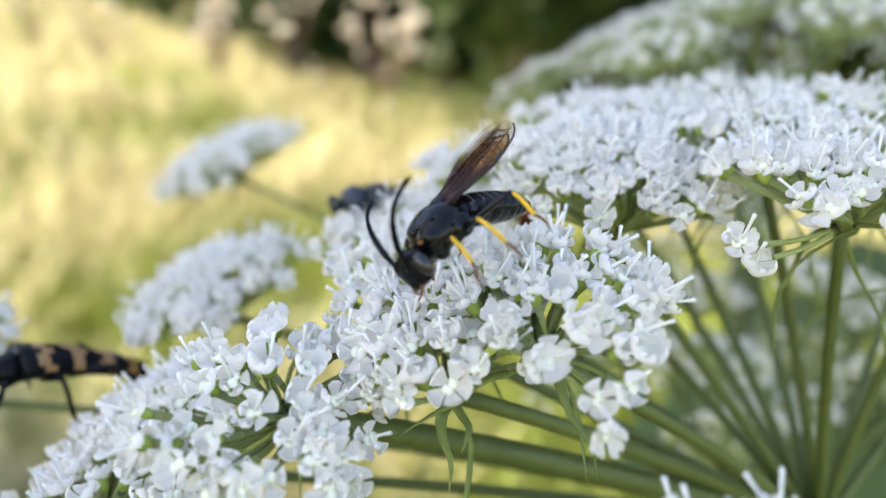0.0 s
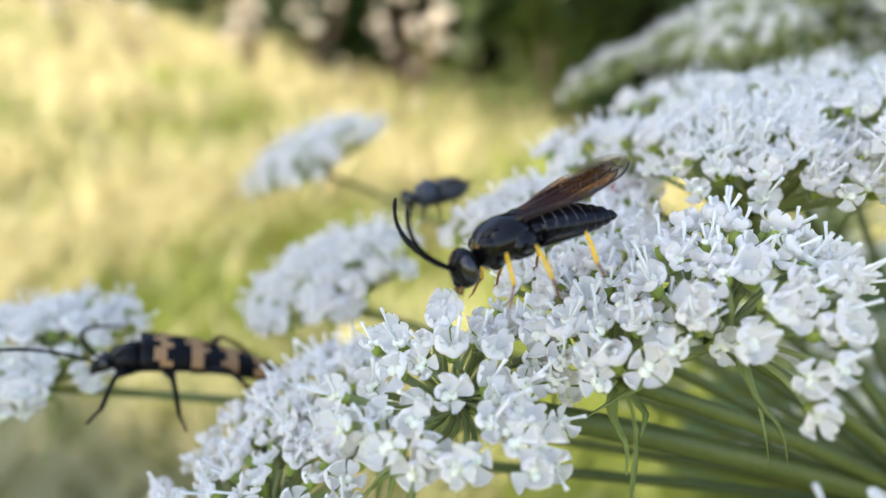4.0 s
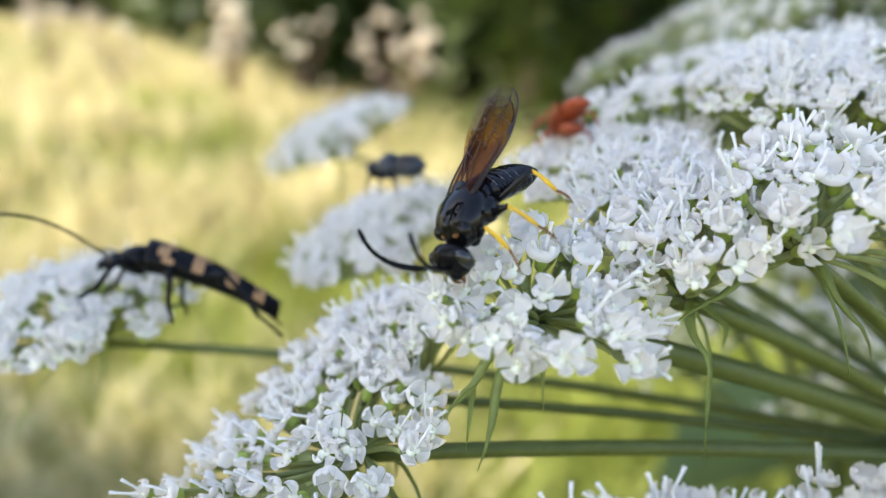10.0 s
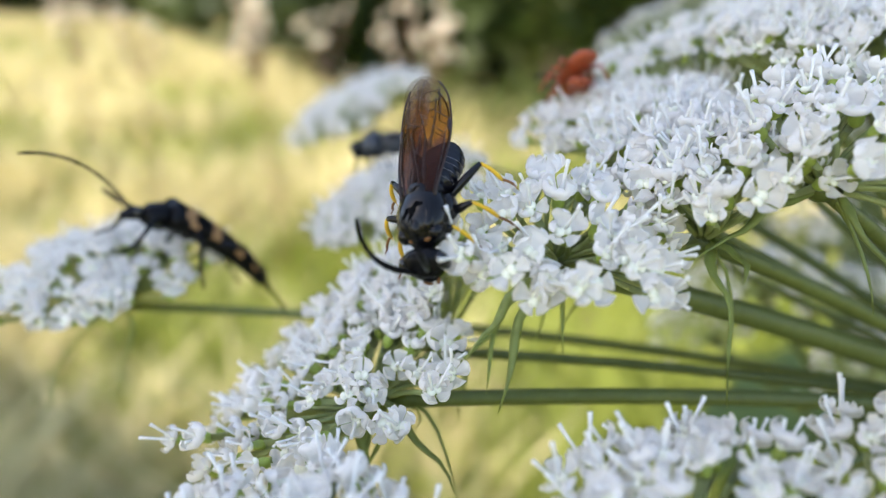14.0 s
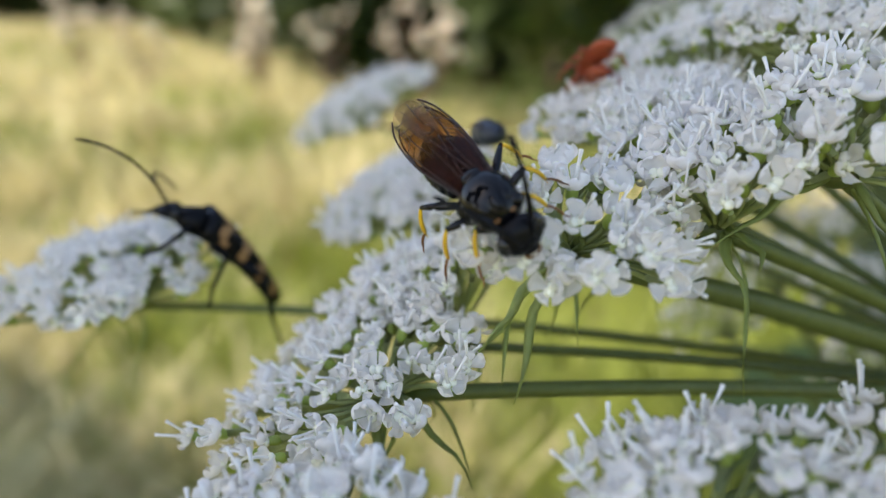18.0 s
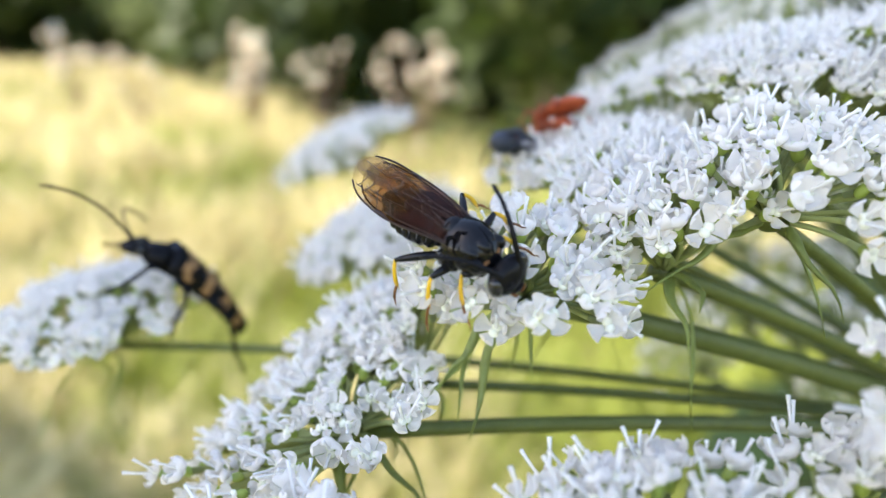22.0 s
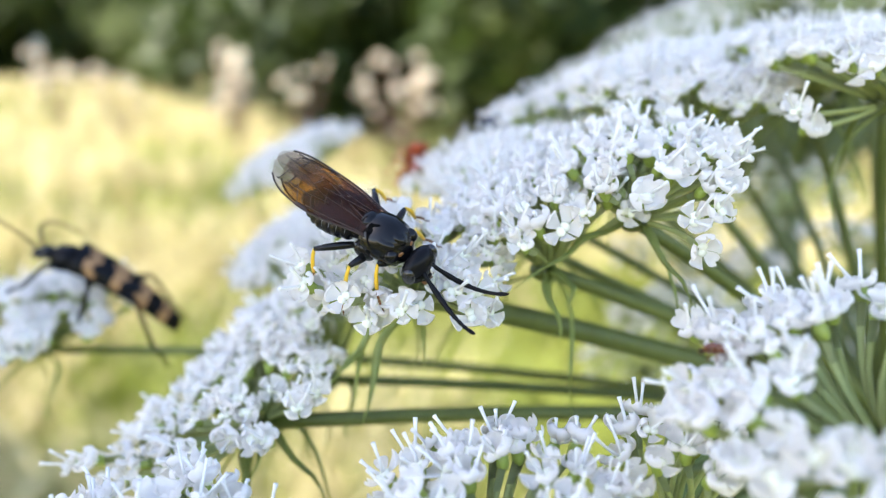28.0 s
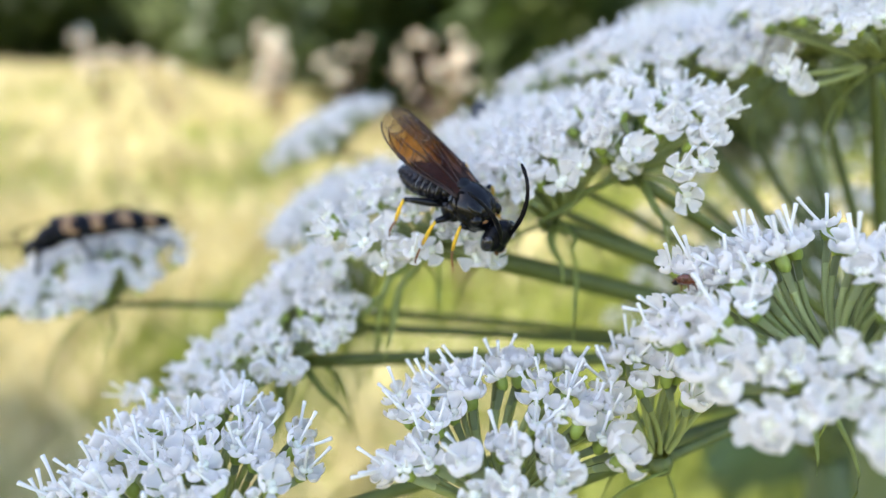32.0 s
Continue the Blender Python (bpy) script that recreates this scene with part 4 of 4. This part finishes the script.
def build_fly():
    ob = empty("fly", Matrix())
    bm = bmesh.new()
    loft(bm, [(2.2, 0, 0.5, 0.5), (1.8, 0.1, 1.3, 1.2), (0.6, 0.2, 1.6, 1.5), (-0.4, 0.1, 1.1, 1.1)], 16)
    part("thorax", smaller(bm, MM), FLY_BLUE, ob, "slate-grey bristly thorax")
    part("abdomen", smaller(loft(bmesh.new(), [(-0.3, 0, 0.9, 0.9), (-1.2, 0, 1.6, 1.3), (-2.6, -0.1, 1.5, 1.2), (-3.9, -0.2, 0.4, 0.4)], 16), MM), FLY_BLUE, ob)
    head = part("head", smaller(ball(bmesh.new(), (2.9, 0, 0), (0.7, 1.2, 1.0)), MM), BLACK_DULL, ob)
    for s in (-1, 1):
        part("eye", smaller(ball(bmesh.new(), (2.95, 0.75 * s, 0.2), (0.6, 0.55, 0.8)), MM), EYE, head)
        bm = bmesh.new()
        q = [(0.3, 0.9 * s, 1.0), (-1.2, 2.2 * s, 1.0), (-3.8, 2.4 * s, 0.6), (-4.4, 1.4 * s, 0.6), (-2.2, 0.8 * s, 1.1)]
        bm.faces.new([bm.verts.new(p) for p in q])
        bm.faces.new([bm.verts.new((p[0], p[1], p[2] - 0.03)) for p in q[::-1]])
        part("wing", smaller(bm, MM), WING_TIP, ob)
        for hx, tx in ((1.4, 2.6), (0.5, 0.4), (-0.3, -2.0)):
            bm = tube(bmesh.new(), [(hx, 0.8 * s, -1.0), ((hx + tx) / 2, 2.4 * s, -0.4), (tx, 2.8 * s, -2.6)], [0.2, 0.16, 0.08], 7)
            part("leg", smaller(bm, MM), BLACK_DULL, ob)
    return tagged(ob, "dark slate-grey fly on a white flower head", "fly")


def build_bug():
    """A tiny glossy brown beetle clinging to a petal."""
    ob = empty("small_beetle", Matrix())
    part("wing_case", smaller(loft(bmesh.new(), [(0.65, 0, 0.25, 0.15), (0.45, 0.02, 0.5, 0.38), (0, 0.05, 0.62, 0.5), (-0.5, 0.0, 0.55, 0.42), (-0.85, -0.05, 0.2, 0.15)], 16, square=0.4), MM), BROWN, ob)
    part("head", smaller(ball(bmesh.new(), (0.75, 0, -0.05), (0.25, 0.3, 0.22)), MM), BLACK, ob)
    for s in (-1, 1):
        for hx in (0.4, 0, -0.4):
            part("leg", smaller(tube(bmesh.new(), [(hx, 0.3 * s, -0.15), (hx * 1.3, 0.75 * s, -0.1), (hx * 1.5, 0.85 * s, -0.45)], [0.07, 0.06, 0.03], 5), MM), TARSUS, ob)
    return tagged(ob, "tiny glossy reddish-brown beetle on a white petal", "beetle")


build_ground()
build_grass("dry_grass", STRAW, "tall dry straw-coloured meadow grass in sunshine", 4, 60000, 0.62, True)
build_grass("green_grass", GRASS, "fresh green meadow grass in sunshine", 9, 60000, 0.45, False)
build_wood()
build_shade_tree()
build_weed(40, (-0.205, 3.121, 0.0), [((-0.235, 3.091, 1.369), 0.070), ((-0.423, 3.055, 1.244), 0.042), ((-0.317, 3.046, 1.209), 0.045), ((-0.199, 3.088, 1.358), 0.045), ((-0.088, 3.054, 1.239), 0.051), ((-0.376, 3.072, 1.301), 0.038), ((-0.258, 3.062, 1.266), 0.035)])
build_weed(41, (-0.969, 3.266, 0.0), [((-0.999, 3.236, 1.402), 0.070), ((-0.986, 3.215, 1.330), 0.056), ((-1.071, 3.191, 1.247), 0.045), ((-0.962, 3.250, 1.450), 0.052)])
build_weed(42, (-0.687, 3.377, 0.0), [((-0.717, 3.347, 1.316), 0.056), ((-0.769, 3.342, 1.298), 0.038), ((-0.615, 3.367, 1.385), 0.035)])
build_weed(43, (-2.016, 3.767, 0.0), [((-2.046, 3.737, 1.498), 0.079), ((-2.149, 3.751, 1.547), 0.052)])
build_weed(44, (-1.817, 3.875, 0.0), [((-1.847, 3.845, 1.404), 0.061), ((-1.680, 3.834, 1.365), 0.052)])
build_weed(45, (-0.175, 3.147, 0.0), [((-0.205, 3.117, 0.988), 0.038), ((-0.524, 3.152, 1.110), 0.032), ((-0.303, 3.158, 1.131), 0.035)])
build_leafy_plant(61, (0.24, 0.42, 0.0), 1.02, [(0.98, 200, 0.03, 0.13), (0.95, 250, 0.05, 0.14), (0.99, 320, 0.04, 0.13), (0.90, 225, 0.06, 0.15), (0.93, 20, 0.05, 0.14), (0.86, 280, 0.08, 0.15), (0.88, 120, 0.05, 0.15)])
build_leafy_plant(62, (0.42, 0.55, 0.0), 1.05, [(1.02, 190, 0.04, 0.15), (0.98, 245, 0.06, 0.16), (1.00, 300, 0.05, 0.15), (0.92, 210, 0.08, 0.17), (0.95, 60, 0.05, 0.15), (0.88, 260, 0.09, 0.16)])
build_umbel()
build_low_umbel()
build_far_umbel()
sawfly, feelers, abdomen = build_sawfly()
sawfly.scale = (1.06, 1.06, 1.06)
longhorn = build_longhorn()
longhorn.scale = (1.12, 0.98, 1.02)
red_one = build_soldier_beetle()
red_two = copy_thing(red_one, Matrix())
fly = build_fly()
fly.scale = (1.12, 1.12, 1.12)
bug = build_bug()

SAWFLY = [
    (0, -0.00006, 0.03795, 1.19044, 28.3, 30.2, -128.7),
    (0.5, -0.00042, 0.03816, 1.19048, 38.7, 32.1, -119.1),
    (1, -0.00056, 0.03787, 1.19005, 33.5, 31.8, -124.3),
    (1.5, -0.00047, 0.03820, 1.19050, 24.3, 23.9, -141.5),
    (2, -0.00313, 0.03810, 1.19085, 14.3, 6.8, -161.4),
    (2.5, -0.00568, 0.03756, 1.18913, 20.6, 16.1, -154.7),
    (3, -0.00640, 0.03759, 1.18944, 14.4, 14.1, -155.3),
    (3.5, -0.00652, 0.03732, 1.18927, 13.2, 18.5, -156.7),
    (5.5, -0.00902, 0.03760, 1.18791, 10.8, 20.1, -150.3),
    (6, -0.00910, 0.03752, 1.18767, 8.2, 21.2, -151.9),
    (6.5, -0.00952, 0.03795, 1.18824, 6.2, 18.8, -152.4),
    (7, -0.00987, 0.03763, 1.18798, 5.6, 19.6, -152.2),
    (7.5, -0.01009, 0.03772, 1.18799, 4.2, 19.8, -153.4),
    (8, -0.01061, 0.03778, 1.18798, 2.6, 18.0, -153.6),
    (8.5, -0.01220, 0.03772, 1.18718, 1.2, 18.5, -155.2),
    (9, -0.01391, 0.03698, 1.18572, 8.5, 30.3, -143.7),
    (9.5, -0.01481, 0.03679, 1.18532, 17.3, 42.2, -129.6),
    (10, -0.01482, 0.03646, 1.18521, 23.9, 45.6, -120.4),
    (10.5, -0.01508, 0.03686, 1.18527, 20.3, 45.0, -118.7),
    (11, -0.01642, 0.03637, 1.18439, 13.0, 41.6, -120.5),
    (11.5, -0.01745, 0.03626, 1.18319, 35.2, 41.0, -96.9),
    (12, -0.01710, 0.03572, 1.18278, 34.8, 49.0, -91.9),
    (12.5, -0.01781, 0.03516, 1.18207, 44.4, 49.2, -78.5),
    (13, -0.01760, 0.03501, 1.18163, 32.3, 50.4, -85.4),
    (13.5, -0.01812, 0.03487, 1.18196, 24.0, 50.3, -92.1),
    (14, -0.01820, 0.03490, 1.18201, 20.9, 50.2, -93.8),
    (14.5, -0.01813, 0.03454, 1.18174, 13.2, 51.3, -99.8),
    (16.5, -0.01584, 0.03430, 1.18267, 21.8, 28.1, -64.7),
    (17, -0.01587, 0.03350, 1.18250, 21.9, 30.5, -60.0),
    (17.5, -0.01566, 0.03284, 1.18213, 21.7, 35.6, -55.2),
    (18, -0.01557, 0.03322, 1.18256, 23.1, 28.3, -52.5),
    (18.5, -0.01504, 0.03327, 1.18261, 22.4, 24.4, -49.4),
    (19, -0.01507, 0.03290, 1.18223, 23.3, 20.8, -44.2),
    (19.5, -0.01477, 0.03246, 1.18207, 21.6, 27.3, -42.4),
    (20, -0.01489, 0.03275, 1.18225, 20.5, 26.2, -42.2),
    (20.5, -0.01421, 0.03288, 1.18254, 23.8, 22.7, -38.2),
    (21, -0.01429, 0.03252, 1.18252, 23.9, 22.3, -36.2),
    (21.5, -0.01392, 0.03247, 1.18244, 22.1, 26.1, -35.0),
    (22, -0.01374, 0.03260, 1.18260, 19.6, 26.1, -36.1),
    (22.5, -0.01309, 0.03271, 1.18274, 23.6, 25.1, -30.1),
    (23, -0.01313, 0.03287, 1.18281, 21.7, 24.1, -31.0),
    (23.5, -0.01261, 0.03279, 1.18255, 22.4, 27.6, -28.6),
    (24, -0.01289, 0.03261, 1.18264, 19.1, 28.3, -32.0),
    (24.5, -0.01235, 0.03248, 1.18264, 18.6, 32.6, -31.6),
    (25, -0.01196, 0.03270, 1.18258, 18.2, 33.8, -31.8),
    (25.5, -0.01123, 0.03243, 1.18264, 21.5, 39.4, -26.9),
    (26, -0.01141, 0.03268, 1.18249, 16.9, 43.3, -32.0),
    (26.5, -0.01117, 0.03254, 1.18219, 19.2, 44.3, -28.2),
    (28.5, -0.01123, 0.03318, 1.18289, 21.3, 28.9, -22.8),
    (29, -0.01108, 0.03326, 1.18284, 23.3, 28.9, -19.4),
    (29.3, -0.01097, 0.03392, 1.18301, 11.3, 23.6, -25.4),
    (29.5, -0.01117, 0.03425, 1.18351, 4.1, 13.9, -32.4),
    (29.8, -0.01127, 0.03304, 1.18183, 8.5, 30.9, -46.4),
    (30, -0.01090, 0.03241, 1.18190, 20.6, 36.9, -49.7),
    (30.4, -0.01051, 0.03168, 1.18133, 31.6, 43.6, -43.1),
    (30.8, -0.01007, 0.03154, 1.18114, 38.3, 49.9, -40.7),
    (31, -0.00976, 0.03191, 1.18134, 35.1, 46.5, -44.6),
    (31.3, -0.00794, 0.03210, 1.18270, 23.3, 35.7, -34.2),
    (31.5, -0.00766, 0.03115, 1.18124, 17.3, 46.3, -33.3),
    (31.8, -0.00610, 0.03174, 1.18247, 13.3, 42.6, -30.3),
    (32, -0.00623, 0.03159, 1.18163, 9.8, 42.9, -28.9),
]
# How far the sawfly leans about its own length: seconds, degrees.
LEAN = [(0, 0), (9, 0), (11, -6), (14.5, 0), (16.5, 12), (19, 17), (29, 18), (29.5, 16), (30.4, 12), (32, 14)]
# The same for the longhorn beetle.
SIDE = [(0, 8), (3.5, 12), (5.5, 20), (9, 18), (14, 20), (17, 30), (20, 46), (26, 50), (29, 28), (31, -12), (32, -18)]
# Droop of the abdomen: seconds, degrees.
DROOP = [(0, 34), (1.5, 30), (2, 6), (3.5, 14), (6, 14), (8.5, 14), (9, 20), (10, 38), (11, 34), (12, 30), (13, 24), (14.5, 28), (16.5, 10), (19, 6), (23, 6),
         (24.5, 14), (25.5, 24), (26.5, 26), (28.5, 8), (29, 6), (29.6, 18), (30.2, 24), (31, 16), (31.4, 26), (32, 28)]
# Feelers: seconds, turn about x, y and z for the two.
FEEL = [(0, -8, -80, 0), (1.0, -8, -75, 0), (1.5, -8, -60, 5), (2, -8, -45, 5), (2.5, -5, -10, 5), (3.5, 0, -15, 10), (5.5, -5, -50, 5), (6, -5, -50, 5), (7.5, -5, -55, 5),
        (9, 0, -30, 8), (10.5, 0, -30, 10), (11.5, 5, -30, 20), (13, 10, -40, 25), (14.5, 10, -45, 15), (16.5, 0, 55, -15), (16.75, 0, -8, -5), (17, 0, -65, 0), (17.4, 0, -75, 0), (19, -5, -105, -5),
        (23, -5, -106, -5), (24, -5, -100, -5), (26, 0, -90, 0), (26.5, 0, -80, 0), (27.5, 0, 0, 0), (28.1, 0, 65, -5), (28.5, 0, 125, -8), (29.15, 0, 120, -5), (29.3, 0, 45, 0), (29.5, 0, -40, 0), (29.8, 0, 5, 0), (30, 0, -5, 0),
        (30.3, 0, -35, 0), (30.6, 0, 50, 0), (30.8, 0, 130, -5), (31.1, 0, 130, -5), (31.25, 0, 50, 0), (31.4, 0, -30, 0), (31.55, 0, -75, 0), (32, 0, -75, 0)]
LONGHORN = [
    (0, -0.03421, 0.05455, 1.17415, -13.1, -13.2, -126.8),
    (2, -0.03481, 0.05403, 1.17376, -16.6, -13.6, -135.2),
    (2.5, -0.03379, 0.05306, 1.17409, -15.1, -4.9, -148.6),
    (3, -0.03369, 0.05245, 1.17534, -18.1, -3.6, -163.5),
    (3.5, -0.03443, 0.05286, 1.17375, -17.6, -8.0, -151.5),
    (5.5, -0.03729, 0.05653, 1.17793, -29.5, -31.2, -168.9),
    (6, -0.03787, 0.05746, 1.17752, -39.9, -44.1, -149.8),
    (6.5, -0.03892, 0.05841, 1.17718, -44.9, -43.9, -135.7),
    (7, -0.03875, 0.05655, 1.17767, -19.5, -33.7, -167.6),
    (7.5, -0.04042, 0.05740, 1.17777, -19.1, -31.3, -157.3),
    (8, -0.04029, 0.05692, 1.17787, -13.6, -31.4, -163.9),
    (8.5, -0.04045, 0.05697, 1.17695, -10.6, -29.2, -162.9),
    (9, -0.04001, 0.05600, 1.17718, -2.4, -20.4, -171.1),
    (9.5, -0.04031, 0.05629, 1.17748, -1.8, -13.1, -168.7),
    (10, -0.04046, 0.05574, 1.17687, -2.4, -16.8, -170.2),
    (11, -0.04142, 0.05662, 1.17838, -3.9, -19.9, -169.0),
    (12, -0.04097, 0.05628, 1.17792, -4.5, -27.7, -172.6),
    (13, -0.04274, 0.05844, 1.17671, -17.6, -29.3, -138.3),
    (14, -0.04248, 0.05841, 1.17629, -23.4, -32.5, -135.1),
    (14.5, -0.04267, 0.05812, 1.17573, -24.0, -32.5, -135.1),
    (16.5, -0.04155, 0.05802, 1.17568, -42.6, -38.5, -134.2),
    (17, -0.04049, 0.05770, 1.17539, -48.4, -39.8, -131.8),
    (18, -0.04041, 0.05776, 1.17534, -62.2, -44.8, -131.0),
    (19, -0.04010, 0.05885, 1.17553, -76.3, -36.7, -115.3),
    (20, -0.04051, 0.05861, 1.17487, -76.3, -38.5, -122.1),
    (21, -0.04001, 0.05872, 1.17625, -77.7, -40.1, -125.8),
    (22, -0.04157, 0.05867, 1.17588, -79.6, -43.1, -130.6),
    (23, -0.04120, 0.05901, 1.17584, -80.1, -43.2, -133.4),
    (24, -0.04101, 0.05908, 1.17554, -91.7, -44.2, -122.7),
    (25, -0.04144, 0.05958, 1.17547, -90.0, -40.0, -123.1),
    (26, -0.04199, 0.05878, 1.17583, -76.5, -41.5, -152.3),
    (26.5, -0.04285, 0.05915, 1.17599, -73.2, -38.6, -147.6),
    (28.5, -0.04367, 0.05831, 1.17680, -44.2, -32.4, -166.4),
    (29, -0.04491, 0.05860, 1.17628, -39.7, -30.2, -165.3),
    (30, -0.04662, 0.05904, 1.17641, -24.0, -26.2, -162.6),
    (30.5, -0.04871, 0.05957, 1.17650, -11.4, -16.5, -158.8),
    (31, -0.05045, 0.05992, 1.17789, 1.3, -7.9, -155.7),
    (31.5, -0.05138, 0.05972, 1.17853, 5.5, 2.7, -153.6),
    (32, -0.05199, 0.05932, 1.17695, 7.2, 7.4, -152.8),
]
RED_WAY = [
    (0, 0.00780, 0.06427, 1.18360, 20.0, 10.0, 80.0),
    (5.5, 0.00386, 0.06393, 1.18566, 20.0, 10.1, 79.8),
    (6.5, 0.00427, 0.06306, 1.19337, 19.8, 10.1, 79.7),
    (7.5, -0.00073, 0.06217, 1.19041, 20.2, 10.1, 79.9),
    (9, -0.00364, 0.06365, 1.18790, 11.0, 15.0, 92.4),
    (10, -0.00516, 0.06332, 1.18679, 11.1, 15.1, 92.6),
    (11, -0.00496, 0.06365, 1.18743, 11.1, 15.0, 92.3),
    (12, -0.00383, 0.06375, 1.18736, 10.9, 15.1, 92.2),
    (13, -0.00482, 0.06360, 1.18713, 10.6, 15.0, 92.0),
    (14.5, -0.00616, 0.06334, 1.18663, 10.6, 15.1, 92.1),
    (16.5, -0.00488, 0.06357, 1.18707, 11.1, 15.1, 92.2),
    (19, -0.00518, 0.06357, 1.18675, 10.5, 15.0, 92.2),
    (20.5, -0.00408, 0.06412, 1.18748, 10.7, 15.1, 92.2),
    (22, -0.00550, 0.06389, 1.18665, 20.6, 9.9, 110.1),
    (23, -0.00624, 0.06439, 1.18680, 10.4, 9.8, 115.1),
    (24, -0.00877, 0.06374, 1.18502, 10.3, 11.9, 105.2),
    (25, -0.01165, 0.06487, 1.18327, 10.1, 15.0, 100.0),
    (26.5, -0.01268, 0.06598, 1.18122, 9.7, 14.9, 94.9),
    (28.5, -0.01003, 0.06670, 1.18374, 10.3, 14.8, 95.1),
    (29.5, -0.01302, 0.06680, 1.18252, 10.0, 14.9, 94.9),
    (30.5, -0.01415, 0.06627, 1.17926, 10.2, 15.0, 95.0),
    (32, -0.01232, 0.06689, 1.17666, 10.4, 15.1, 95.1),
]
FLY_WAY = [
    (0, -0.00748, 0.06375, 1.18652, 0, 10, 200),
    (2, -0.00780, 0.06381, 1.18671, 0, 10, 200),
    (3.5, -0.01261, 0.06420, 1.18619, 0, 10, 200),
    (6, -0.01209, 0.06257, 1.18540, 0, 10, 200),
    (9, -0.01944, 0.06454, 1.18406, 0, 10, 130),
    (11, -0.02197, 0.06427, 1.18360, 0, 10, 160),
    (14, -0.02444, 0.06487, 1.18214, 0, 10, 160),
    (16.5, -0.02314, 0.06453, 1.18238, 0, 10, 160),
    (18, -0.01508, 0.06031, 1.18277, 0, 10, 100),
    (19, -0.01400, 0.05962, 1.18299, 0, 10, 20),
    (20, -0.01238, 0.05881, 1.18302, 0, 10, 20),
    (21, -0.01361, 0.05865, 1.18256, 0, 10, 20),
    (22, -0.00936, 0.05983, 1.18582, 0, 10, 60),
    (24, -0.00527, 0.06486, 1.18661, 0, 10, 60),
    (26.5, 0.00150, 0.06659, 1.19003, 0, 10, 60),
    (28.5, -0.00319, 0.06529, 1.18716, 0, 10, 60),
    (29, -0.00455, 0.06500, 1.18711, 0, 10, 60),
    (32, -0.00436, 0.06274, 1.18607, 0, 10, 60),
]
BUG_WAY = [
    (0, 0.00618, 0.02422, 1.17738, 40, 10, 150),
    (32, 0.00618, 0.02422, 1.17738, 40, 10, 150),
]


def between(rows, t):
    """The value at t between rows of (seconds, value)."""
    for (t0, a), (t1, b) in zip(rows, rows[1:]):
        if t <= t1:
            return a + (b - a) * (t - t0) / (t1 - t0)
    return rows[-1][1]


def motions():
    walk(sawfly, [(t, pose(*p) @ pose(0, 0, 0, between(LEAN, t))) for t, *p in SAWFLY])
    walk(abdomen, [(t, pose(-1.0 * MM, 0, -0.05 * MM, 0, -d, 0)) for t, d in DROOP])
    for s, a in zip((-1, 1), feelers):
        walk(a, [(t, pose(3.45 * MM, 0.36 * s * MM, -0.1 * MM, rx * s, ry + 4 * s, rz * s)) for t, rx, ry, rz in FEEL])
    walk(longhorn, [(t, pose(*p) @ pose(0, 0, 0, between(SIDE, t))) for t, *p in LONGHORN])
    walk(red_one, [(t, pose(*p)) for t, *p in RED_WAY])
    walk(red_two, [(t, pose(*p) @ pose(-0.0018, 0.0006, 0.0013, 0, 8, 8)) for t, *p in RED_WAY])
    walk(fly, [(t, pose(*p)) for t, *p in FLY_WAY])
    walk(bug, [(t, pose(*p)) for t, *p in BUG_WAY])


motions()
